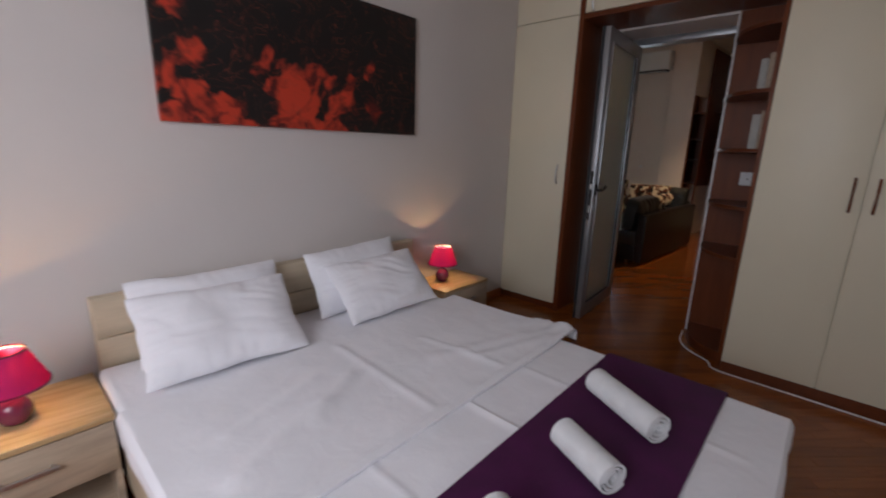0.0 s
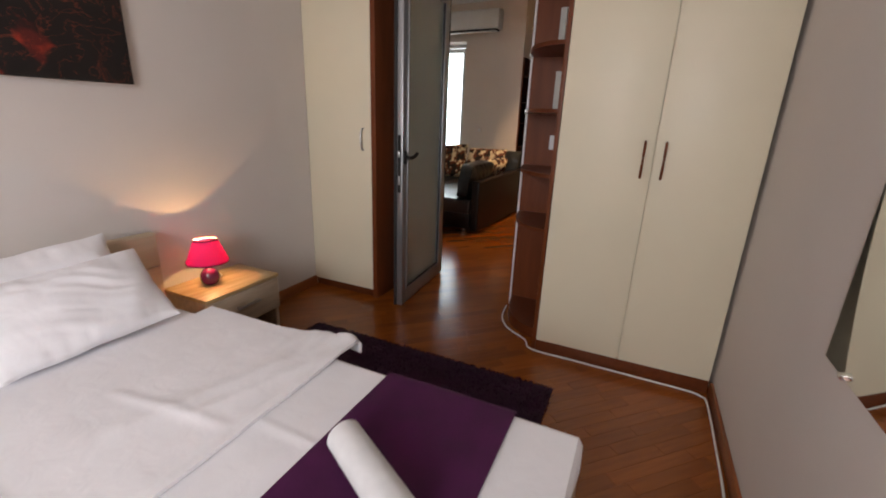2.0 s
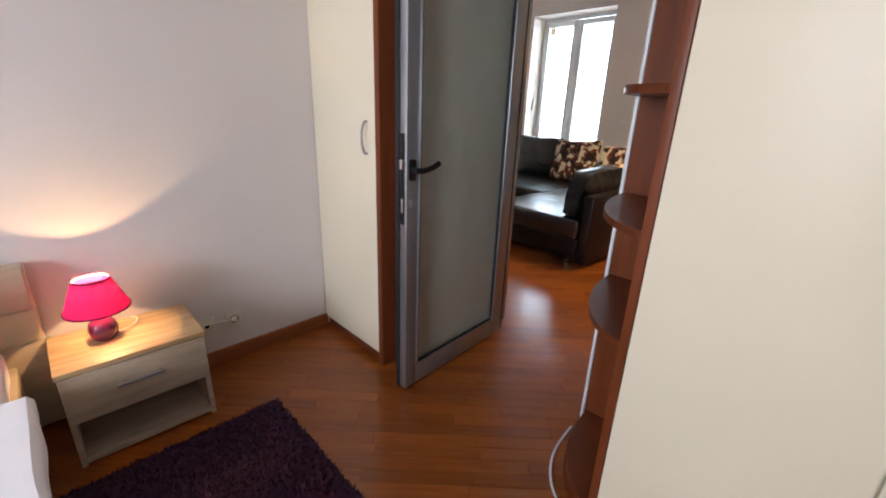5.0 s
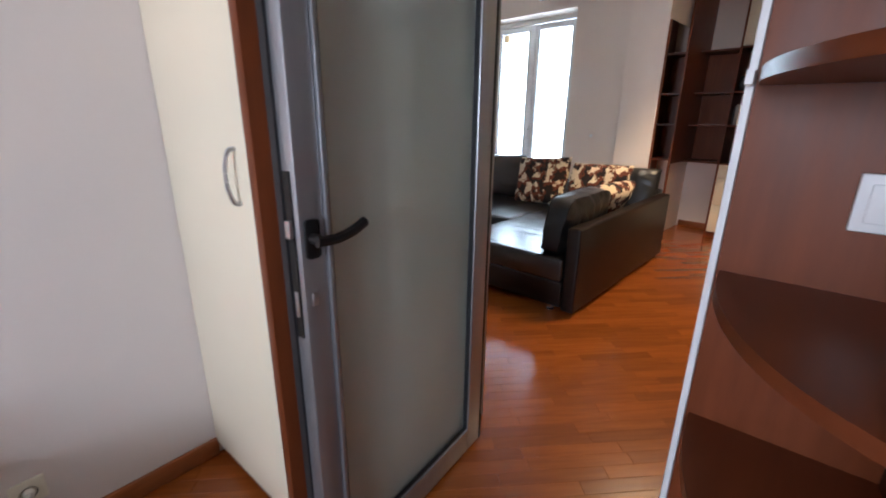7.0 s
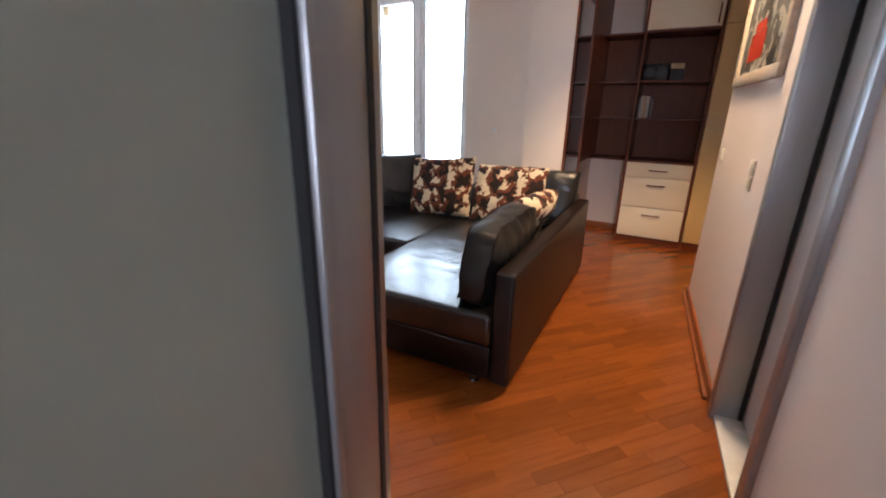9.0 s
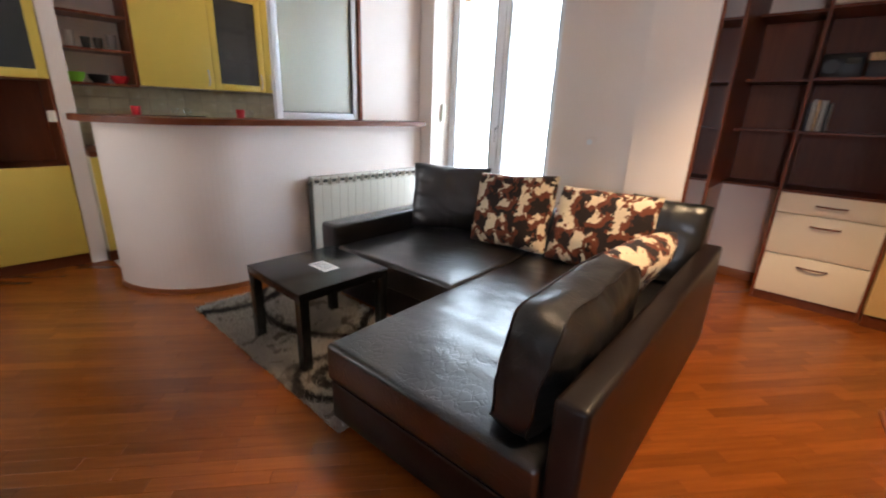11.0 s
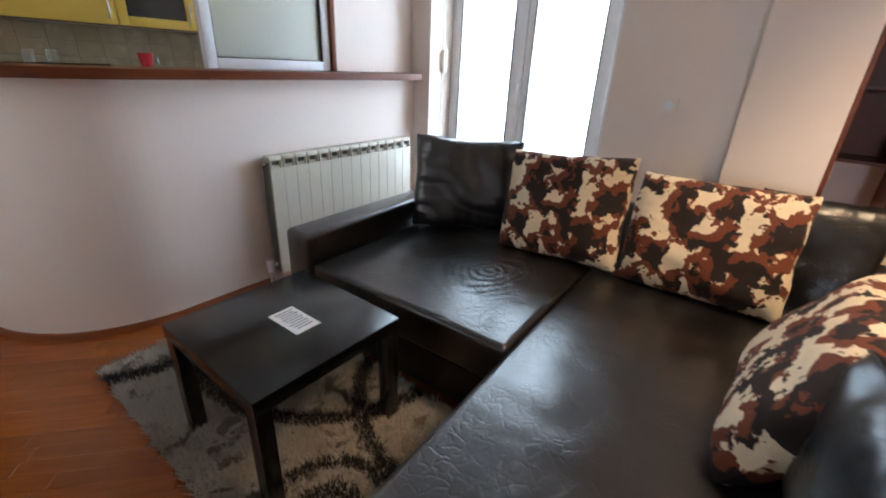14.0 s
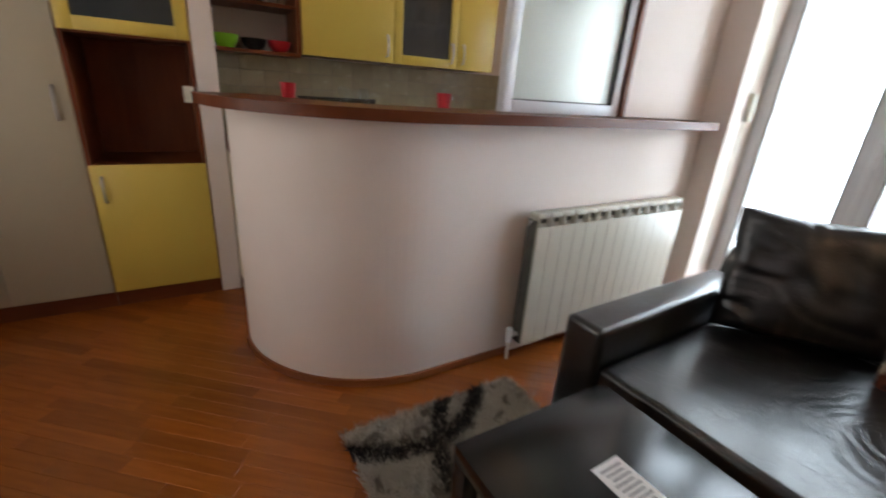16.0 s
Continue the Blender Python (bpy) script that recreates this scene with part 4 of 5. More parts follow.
table_lamp(2.80, 2.33)
table_lamp(0.62, 2.25)
solid("lamp_cable", sweep([(2.845, 2.34, 0.416), (2.90, 2.37, 0.418), (2.92, 2.43, 0.414), (2.90, 2.462, 0.414)], 0.003), M_CABLE, "thin white lamp cable lying on the nightstand", "cable")

paint = thing("canvas_picture", (1.94, 2.52, 1.405), "black canvas print with a red blaze, unframed", "picture")
use(BED)
at_canvas = BED @ Matrix.Translation((1.947, 2.5195, 1.768))
bm = B(-0.733, 0.733, -0.0145, 0.0145, -0.355, 0.355, bev=0.002)
me = bpy.data.meshes.new("canvas")
bm.to_mesh(me)
bm.free()
me.materials.append(M_BLAZE)
co = new("canvas", me)
co.parent = paint
co.matrix_local = Matrix.Translation(-paint.location) @ at_canvas
use(BED)

mi = thing("wall_mirror", (2.36, -0.20, 0.775), "frameless rectangular wall mirror", "mirror")
part("glass", B(2.06, 2.66, -0.2025, -0.197, 0.775, 2.05, bev=0.001), M_MIRROR, mi)
for x in (2.2, 2.55):
    part("clip", B(x, x + 0.02, -0.2025, -0.194, 0.768, 0.780, bev=0.001), M_CHROME, mi)


def socket(x, z, round_):
    o = thing("wall_socket", (x, 2.534, z), "ivory wall socket above the skirting", "socket", "sockets beside the bed")
    part("cover", B(x - 0.040, x + 0.040, 2.525, 2.5345, z - 0.040, z + 0.040, bev=0.004), M_PLASTIC, o)
    hole = bmesh.new()
    tube(hole, (x, 2.5255, z), (x, 2.5235, z), 0.020 if round_ else 0.011, seg=20)
    part("recess", hole, M_PLASTIC if round_ else M_BLACK, o)
    if round_:
        for dx in (-0.008, 0.008):
            part("hole", T((x + dx, 2.5240, z), (x + dx, 2.5228, z), 0.003, seg=10), M_BLACK, o)
        part("rim", lathe_y(x, 2.5228, z, 0.017, 0.021), M_RAD_DARK, o)


def lathe_y(x, y, z, r0, r1, seg=24):
    bm = bmesh.new()
    a = [bm.verts.new((x + r0 * math.cos(2 * math.pi * k / seg), y, z + r0 * math.sin(2 * math.pi * k / seg))) for k in range(seg)]
    b = [bm.verts.new((x + r1 * math.cos(2 * math.pi * k / seg), y - 0.002, z + r1 * math.sin(2 * math.pi * k / seg))) for k in range(seg)]
    for k in range(seg):
        bm.faces.new((a[k], a[(k + 1) % seg], b[(k + 1) % seg], b[k]))
    return bm


socket(3.195, 0.225, False)
socket(3.325, 0.225, True)
solid("socket_cable", sweep([(3.325, 2.512, 0.226), (3.315, 2.495, 0.232), (3.27, 2.490, 0.246), (3.22, 2.495, 0.250), (3.17, 2.505, 0.243), (3.12, 2.508, 0.226), (3.105, 2.49, 0.20)], 0.003), M_CABLE,
      "thin white cable hanging from the wall socket", "cable")
plug = T((3.325, 2.5225, 0.225), (3.325, 2.506, 0.225), 0.014, 0.011, seg=16)
solid("plug", plug, M_CABLE, "round white plug in the wall socket", "plug")
solid("floor_cable", sweep([(4.18, 1.045, 0.012), (4.0, 1.02, 0.006), (3.86, 0.94, 0.006), (3.76, 0.80, 0.006), (3.665, 0.735, 0.006), (3.655, 0.5, 0.006), (3.65, 0.25, 0.006),
                            (3.645, 0.05, 0.006), (3.64, -0.10, 0.006), (3.62, -0.155, 0.006), (3.55, -0.172, 0.02), (3.3, -0.176, 0.006), (3.0, -0.170, 0.006), (2.7, -0.155, 0.006), (2.3, -0.172, 0.006)], 0.005),
      M_CABLE, "white cable lying along the wardrobe foot and skirting", "cable")


def pile(x0, x1, y0, y1, n, h, rnd, width):
    """Short upright tufts, one mesh."""
    vs, fs = [], []
    for k in range(n):
        x, y = rnd.uniform(x0, x1), rnd.uniform(y0, y1)
        a = rnd.uniform(0, math.pi)
        dx, dy = width * math.cos(a), width * math.sin(a)
        lx, ly, hh = rnd.gauss(0, h * 0.45), rnd.gauss(0, h * 0.45), h * rnd.uniform(0.7, 1.25)
        i = len(vs)
        vs += [(x - dx, y - dy, 0.004), (x + dx, y + dy, 0.004), (x + lx, y + ly, 0.004 + hh)]
        fs.append((i, i + 1, i + 2))
    return vs, fs


def tufts(name, vs, fs, material, parent):
    me = bpy.data.meshes.new(name)
    me.from_pydata(vs, [], fs)
    bm = bmesh.new()
    bm.from_mesh(me)
    bpy.data.meshes.remove(me)
    return tagged(part(name, bm, material, parent, smooth=False), kind="stuff")


rnd = random.Random(4)
rg = thing("bedside_rug", (2.92, 1.3, 0), "dark plum short-pile rug beside the bed", "rug")
part("backing", B(2.505, 3.318, 0.540, 2.052, 0.0, 0.012, bev=0.004), M_PLUM_PILE, rg)
vs, fs = pile(2.51, 3.322, 0.536, 2.056, 26000, 0.018, rnd, 0.004)
tufts("pile", vs, fs, M_PLUM_PILE, rg)

# ---- living room ----
use(LIV)
solid("bar_top", prism(bar_outline(0.115, 8.0, 0.20), 1.157, 1.197), M_CHERRY_H, "reddish wooden bar top with a rounded end", "bar top")

kwd = thing("serving_window", (6.98, 4.935, 1.198), "fixed frosted glass pane in a white aluminium frame", "glass screen")
fr = B(6.615, 6.665, 4.912, 4.958, 1.199, 2.55, bev=0.004)
box(fr, 7.290, 7.340, 4.912, 4.958, 1.199, 2.55, bev=0.004)
box(fr, 6.665, 7.290, 4.912, 4.958, 1.199, 1.249, bev=0.004)
box(fr, 6.665, 7.290, 4.912, 4.958, 2.50, 2.55, bev=0.004)
part("frame", fr, M_ALU_W, kwd)
sl = B(6.665, 6.670, 4.920, 4.94, 1.249, 2.50)
box(sl, 7.282, 7.290, 4.918, 4.94, 1.249, 2.50)
box(sl, 6.670, 7.282, 4.920, 4.94, 1.249, 1.254)
part("seal", sl, M_SEAL, kwd)
part("pane", B(6.664, 7.291, 4.932, 4.938, 1.248, 2.501), M_FROST, kwd, "frosted glass")
solid("trim_post", B(7.342, 7.374, 4.895, 5.03, 1.199, H, bev=0.003), M_CHERRY, "reddish wooden trim beside the glass screen", "trim", kind="structure")

# radiator
rad = thing("radiator", (7.35, 4.82, 0.08), "cream ribbed aluminium radiator under the bar top", "radiator")
x0, n_sec, wsec = 6.795, 14, 0.0802
for k in range(n_sec):
    xa = x0 + k * wsec
    s = B(xa + 0.0008, xa + wsec - 0.0008, 4.782, 4.800, 0.085, 0.705, bev=0.0009)
    box(s, xa + 0.012, xa + wsec - 0.012, 4.800, 4.845, 0.10, 0.72)
    sec = part("section", s, M_RAD, rad, smooth=False)
    top = B(xa + 0.0015, xa + wsec - 0.0015, 4.790, 4.855, 0.745, 0.772, bev=0.008)
    part("cap", top, M_RAD, sec)
    for xf in (xa + 0.006, xa + wsec - 0.012):
        part("fin", B(xf, xf + 0.006, 4.784, 4.850, 0.705, 0.747), M_RAD, sec)
    # dark block fills the gap between the fins to give its shade
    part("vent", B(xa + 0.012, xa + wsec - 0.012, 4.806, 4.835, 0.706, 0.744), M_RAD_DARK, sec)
part("end_plate", B(x0 - 0.006, x0 - 0.001, 4.790, 4.850, 0.09, 0.74, bev=0.002), M_RAD_DARK, rad)
part("bleed_valve", T((x0 - 0.03, 4.82, 0.725), (x0 - 0.004, 4.82, 0.725), 0.014, seg=14), M_CHROME, rad)
vv = T((x0 - 0.05, 4.82, 0.135), (x0 - 0.004, 4.82, 0.135), 0.012)
tube(vv, (x0 - 0.05, 4.82, 0.10), (x0 - 0.05, 4.82, 0.175), 0.018)
part("valve", vv, M_ALU_W, rad, "white radiator valve")
part("pipe", T((x0 - 0.05, 4.82, 0.0), (x0 - 0.05, 4.82, 0.11), 0.009), M_RAD, rad)
for xa in (7.0, 7.7):
    part("bracket", B(xa, xa + 0.03, 4.845, 4.869, 0.55, 0.62), M_STEEL, rad)

# coffee table
ct = thing("coffee_table", (6.215, 3.82, 0.02), "small square black coffee table", "table")
part("tabletop", B(5.945, 6.490, 3.547, 4.095, 0.400, 0.450, bev=0.002), M_TABLE, ct)
for xa in (5.947, 6.438):
    for ya in (3.549, 4.043):
        part("leg", B(xa, xa + 0.05, ya, ya + 0.05, 0.014, 0.399, bev=0.002), M_TABLE, ct)
use(Matrix.Translation((6.242, 3.80, 0.4505)) @ Matrix.Rotation(radians(1), 4, "Z"))
nt = thing("paper_note", (0, 0, 0), "small white printed card on the black table", "card")
part("sheet", B(-0.047, 0.047, -0.08, 0.08, 0, 0.0015), M_PAPER, nt)
for k in range(9):
    ym = 0.062 - k * 0.0145
    part("text_line", B(-0.034 + 0.004 * (k % 3), 0.036 - 0.007 * (k % 2), ym - 0.0028, ym + 0.0028, 0.0016, 0.0019), M_INK, nt)
use(LIV)

# shaggy rug
rg = thing("shag_rug", (6.23, 3.9, 0), "grey shag rug with dark brown curving lines", "rug")
part("backing", B(5.845, 6.625, 3.10, 4.665, 0.0, 0.010, bev=0.004), M_SHAG, rg)
vs, fs = pile(5.835, 6.635, 3.09, 4.675, 52000, 0.030, rnd, 0.0036)


def on_line(x, y):
    """The dark arcs and rings of the rug."""
    for cx, cy, r, w in ((6.75, 4.20, 0.66, 0.032), (6.05, 3.42, 0.085, 0.030), (6.05, 3.42, 0.19, 0.024), (6.1, 4.9, 0.42, 0.036), (6.9, 3.3, 0.62, 0.028), (6.0, 3.16, 0.05, 0.024)):
        if abs(math.hypot(x - cx, y - cy) - r) < w:
            return True
    return False


light, dark = ([], []), ([], [])
for f in fs:
    a = vs[f[0]]
    to = dark if on_line(a[0], a[1]) else light
    i = len(to[0])
    to[0].extend(vs[j] for j in f)
    to[1].append((i, i + 1, i + 2))
tufts("pile", light[0], light[1], M_SHAG, rg)
tagged(tufts("pattern_pile", dark[0], dark[1], M_SHAG_DARK, rg), "dark brown pile lines")

# corner sofa
use(SOFA)
so = thing("corner_sofa", (6.9, 3.0, 0), "black leatherette corner sofa with a chaise and low back", "sofa")


def slab(x0, x1, y0, y1, z0, z1, bev, seed, puff=0.0, n=44, ripple=0.0, worn=None):
    """A stuffed block: rounded, its top slightly domed and rippled."""
    bm = B(x0, x1, y0, y1, z0, z1, bev=bev, seg=4)
    up = [f for f in bm.faces if f.normal.z > 0.99]
    bmesh.ops.subdivide_edges(bm, edges=list({e for f in up for e in f.edges}), cuts=n, use_grid_fill=True)
    for v in bm.verts:
        if v.co.z > z1 - 0.002:
            u, w = (v.co.x - x0) / (x1 - x0) * 2 - 1, (v.co.y - y0) / (y1 - y0) * 2 - 1
            k = max(0.0, (1 - u ** 4) * (1 - w ** 4))
            if worn:
                dx, dy = v.co.x - worn[0], v.co.y - worn[1]
                ring = math.hypot(dx * 0.75, dy * 1.25) + 0.06 * noise.noise(Vector((v.co.x * 6, v.co.y * 6, seed))) + 0.06 * noise.noise(Vector((v.co.x * 2.5, v.co.y * 2.5, seed)))
                v.co.z += 0.0014 * math.exp(-(dx / 0.27) ** 2 - (dy / 0.24) ** 2) * math.sin(ring * 130) * (0.7 + 0.6 * noise.noise(Vector((v.co.x * 9, v.co.y * 9, 7))))
            v.co.z += k * (puff + ripple * (noise.noise(Vector((v.co.x * 5, v.co.y * 5, seed))) + 0.7 * noise.noise(Vector((v.co.x * 14, v.co.y * 9, seed)))))
    return bm



def side_profile():
    """The backrest along the window wall: thick at the foot, sloping in towards a rounded top."""
    bm = bmesh.new()
    pts = ((7.692, 0.05), (7.94, 0.05), (7.955, 0.60), (7.93, 0.650), (7.86, 0.660), (7.80, 0.625), (7.70, 0.42))
    ends = [[bm.verts.new((x, y, z)) for x, z in pts] for y in (2.217, 4.33)]
    bm.faces.new(ends[0])
    bm.faces.new(list(reversed(ends[1])))
    for k in range(len(pts)):
        j = (k + 1) % len(pts)
        bm.faces.new((ends[0][j], ends[0][k], ends[1][k], ends[1][j]))
    bmesh.ops.recalc_face_normals(bm, faces=bm.faces)
    bmesh.ops.bevel(bm, geom=list(bm.edges), offset=0.016, segments=3, affect="EDGES", profile=0.5)
    return bm


part("chaise_base", B(5.882, 7.69, 2.217, 3.150, 0.055, 0.235, bev=0.008), M_LEATHER_BROWN, so)
part("chaise_seat", slab(5.870, 7.69, 2.217, 3.165, 0.236, 0.402, 0.022, 1.0, 0.012, n=110, ripple=0.003), M_LEATHER, so)
part("side_base", B(6.685, 7.69, 3.152, 4.17, 0.055, 0.235, bev=0.008), M_LEATHER_BROWN, so)
part("side_seat", slab(6.672, 7.69, 3.171, 4.17, 0.236, 0.402, 0.022, 2.0, 0.010, n=110, ripple=0.002, worn=(7.15, 3.50)), M_LEATHER, so)
part("chaise_back", B(5.893, 7.84, 2.118, 2.215, 0.03, 0.625, bev=0.018, seg=4), M_LEATHER_BROWN, so)
part("side_back", side_profile(), M_LEATHER, so)
part("arm", B(6.655, 7.69, 4.172, 4.335, 0.05, 0.545, bev=0.028, seg=4), M_LEATHER, so)
for x, y in ((5.92, 3.12), (5.92, 2.30), (7.55, 2.22), (6.72, 4.26), (7.70, 4.28), (7.70, 2.28), (6.74, 3.24)):
    f = lathe([(0.0, 0.0), (0.024, 0.0), (0.026, 0.012), (0.016, 0.02), (0.016, 0.056), (0.0, 0.056)], x, y, 20)
    part("foot", f, M_CHROME, so, "chrome foot")
for y0, y1 in ((2.23, 3.13),):
    part("seam", B(5.872, 5.881, y0, y1, 0.228, 0.240), M_SEAL, so)


def sofa_cushion(m, w, h, t, seed, material, label, wrinkle=0.014):
    return solid("cushion", cushion(w, h, t, m, seed, wrinkle=wrinkle, n=48, square=4.2, pinch=0.035, puff=0.5), material, label, "cushion", "cushions on the sofa")


sofa_cushion(place(7.535, 3.905, 0.410, 11, -55, 1), 0.60, 0.50, 0.15, 1.3, M_LEATHER, "black leatherette cushion leaning in the corner of the arm", 0.036)
sofa_cushion(place(7.475, 3.345, 0.408, 19, -91, -4), 0.61, 0.52, 0.19, 2.3, M_COW, "cow-print plush cushion in brown, black and cream", 0.016)
sofa_cushion(place(7.475, 2.735, 0.408, 21, -95, -2), 0.63, 0.50, 0.20, 3.3, M_COW, "slumped cow-print plush cushion in brown, black and cream", 0.026)
sofa_cushion(place(6.87, 2.515, 0.412, 31, 174, 1), 0.70, 0.45, 0.19, 5.3, M_COW, "cow-print plush cushion behind the black one", 0.018)
sofa_cushion(place(7.57, 2.40, 0.405, 14, -80, 3), 0.42, 0.48, 0.15, 6.3, M_LEATHER_SOFT, "black leatherette cushion in the sofa corner", 0.020)


def boxed_cushion(m, w, h, t, seed):
    """A stuffed block with a gusset: two domed faces, a side band and piping along both seams."""
    o = thing("cushion", m @ Vector((0, 0, 0)), "creased black boxed leatherette cushion on the chaise back", "cushion", "cushions on the sofa")
    n, bm = 44, bmesh.new()

    def edge_point(a, k):
        c, d = math.cos(a), math.sin(a)
        q = (abs(c) ** 7 + abs(d) ** 7) ** (-1 / 7)
        return Vector((c * q * w / 2 * k, 0, d * q * h / 2 * k + h / 2))

    def wave(a, k, side):
        p = edge_point(a, k)
        dome = (1 - k ** 3.2) * 0.055
        fold = 0.006 * k ** 2 * noise.noise(Vector((math.cos(a) * 7 + seed, math.sin(a) * 7, side)))
        fold += 0.011 * k * noise.noise(Vector((p.x * 9, p.z * 11, seed + side))) + 0.004 * noise.noise(Vector((p.x * 24, p.z * 20, side)))
        fold += 0.014 * (0.5 - abs(noise.noise(Vector((p.x * 5 + seed, p.z * 4, side))))) + 0.004 * noise.noise(Vector((p.x * 16, p.z * 12, seed + side)))
        slump = 0.02 * (p.z / h) ** 2
        return Vector((p.x * (1.03 - 0.13 * p.z / h), side * (t / 2 * (0.92 + 0.08 * k) + dome + fold) - slump, p.z * (1 - 0.02 * k)))

    steps = 96
    rims = []
    for side in (-1, 1):
        rings = [[bm.verts.new(wave(2 * math.pi * i / steps, k / 22, side)) for i in range(steps)] for k in range(2, 23)]
        bm.faces.new(rings[0])
        for p, q in zip(rings, rings[1:]):
            for i in range(steps):
                bm.faces.new((p[i], p[(i + 1) % steps], q[(i + 1) % steps], q[i]))
        rims.append(rings[-1])
    last = rims[0]
    for k in range(1, 8):
        if k == 7:
            band = rims[1]
        else:
            f = k / 7
            band = []
            for i in range(steps):
                p, q = rims[0][i].co, rims[1][i].co
                a = 2 * math.pi * i / steps
                out = 0.007 * math.sin(math.pi * f) + 0.006 * noise.noise(Vector((i * 0.35, f * 3, seed)))
                band.append(bm.verts.new(p.lerp(q, f) + Vector((math.cos(a), 0, math.sin(a))) * out))
        for i in range(steps):
            bm.faces.new((last[i], last[(i + 1) % steps], band[(i + 1) % steps], band[i]))
        last = band
    bmesh.ops.recalc_face_normals(bm, faces=bm.faces)
    loops = [[m @ (v.co + Vector((0, -0.002 if r is rims[0] else 0.002, 0))) for v in r[::3]] + [m @ rims[k][0].co] for k, r in enumerate(rims)]
    bm.transform(m)
    part("body", bm, M_LEATHER_SOFT, o)
    for loop in loops:
        part("piping", sweep(loop, 0.0045, 6), M_LEATHER_BROWN, o, "thin piped seam")
    return o


boxed_cushion(place(6.325, 2.358, 0.405, 8, 180, 1), 0.80, 0.395, 0.12, 4.3)
use(LIV)

# bookcase in the niche
bk = thing("bookcase", (9.15, 1.77, 0), "reddish wooden bookcase with open shelves over pale drawers", "bookcase")
for y in (1.447, 2.063):
    part("side", B(8.972, 9.398, y, y + 0.02, 0.0, 2.93), M_CHERRY, bk)
part("plinth", B(8.985, 9.398, 1.467, 2.063, 0.0, 0.068), M_CHERRY_H, bk)
part("back", B(9.385, 9.398, 1.467, 2.063, 0.85, 2.04), M_CHERRY, bk)
part("drawer_carcass", B(8.990, 9.384, 1.469, 2.061, 0.07, 0.836), M_DRAWER, bk)
for z0, z1 in ((0.074, 0.382), (0.387, 0.690), (0.695, 0.838)):
    d = part("drawer", B(8.966, 8.988, 1.469, 2.061, z0, z1, bev=0.002), M_DRAWER, bk)
    bow_handle("handle", d, (8.966, 1.765, z1 - 0.073), 0.16, (-0.024, 0, 0), M_CHERRY, "y", "reddish wooden bowed handle")
for z in (0.855, 1.262, 1.610, 2.045):
    part("shelf_board", B(8.978, 9.384, 1.468, 2.062, z - 0.018, z), M_CHERRY_H, bk)
ud = part("upper_door", B(8.960, 8.980, 1.469, 2.061, 2.050, 2.90, bev=0.002), M_CREAM, bk, "cream cupboard door")
bow_handle("handle", ud, (8.960, 1.50, 2.15), 0.15, (-0.026, 0, 0), M_CHERRY)
part("upper_box", B(8.982, 9.384, 1.469, 2.061, 2.048, 2.93), M_CREAM, bk)

wu = thing("wall_shelf", (9.2, 2.28, 0.83), "reddish wooden open wall shelf beside the bookcase", "shelf")
part("back", B(9.386, 9.398, 2.085, 2.459, 0.84, 2.045), M_CHERRY, wu)
for z in (0.855, 1.262, 1.610, 2.045):
    part("shelf_board", B(9.06, 9.385, 2.084, 2.459, z - 0.018, z), M_CHERRY_H, wu)
part("side", B(8.60, 9.398, 2.460, 2.478, 0.837, 2.93), M_CHERRY, wu)
gm = thing("niche_mirror", (8.3, 2.49, 0.5), "tall narrow mirror edged in reddish wood beside the shelves", "mirror")
part("glass", B(7.992, 8.578, 2.468, 2.4785, 0.50, 2.20), M_MIRROR, gm, "mirror glass")
ge = B(7.976, 7.992, 2.462, 2.4785, 0.50, 2.20)
box(ge, 8.578, 8.598, 2.456, 2.4785, 0.50, 2.93)
part("edging", ge, M_CHERRY, gm)
for y0, y1, z1, m_, word in ((2.036, 2.056, 1.455, M_BOOK, "dark"), (2.012, 2.032, 1.475, M_BOOK2, "pale"), (1.986, 2.008, 1.470, M_OAK, "tan"), (1.958, 1.980, 1.468, M_BOOK2, "pale"), (1.930, 1.954, 1.450, M_BOOK, "dark")):
    book(9.08, 9.28, y0, y1, 1.263, z1, m_, word + " upright book in a row on the bookcase shelf")
rd = thing("radio", (9.15, 1.93, 1.611), "black table radio on the bookcase shelf", "radio")
part("body", B(9.07, 9.27, 1.83, 2.05, 1.611, 1.765, bev=0.008), M_BLACK, rd)
part("speaker", T((9.072, 1.995, 1.685), (9.064, 1.995, 1.685), 0.045, seg=24), M_BOOK, rd)
part("dial", B(9.064, 9.071, 1.855, 1.925, 1.70, 1.735, bev=0.002), M_RAD_DARK, rd, "small grey dial")
tin = thing("tin_box", (9.15, 1.76, 1.611), "small tan and dark box beside the radio", "box")
part("body", B(9.08, 9.24, 1.705, 1.815, 1.611, 1.715, bev=0.004), M_BOOK, tin)
part("lid", B(9.077, 9.243, 1.702, 1.818, 1.716, 1.765, bev=0.006), M_OAK, tin, "tan lid")

tc_ = thing("hall_closet", (9.15, 1.0, 0), "tall golden beige laminate closet at the end of the hall", "closet")
part("body", B(8.945, 9.398, 0.60, 1.440, 0.09, 2.93), M_CLOSET, tc_)
part("plinth", B(8.940, 9.398, 0.60, 1.440, 0.0, 0.088), M_CHERRY_H, tc_)
part("door", B(8.922, 8.943, 0.60, 1.440, 0.092, 2.055, bev=0.002), M_CLOSET, tc_)
part("upper_door", B(8.922, 8.943, 0.60, 1.440, 2.062, 2.925, bev=0.002), M_CLOSET, tc_)

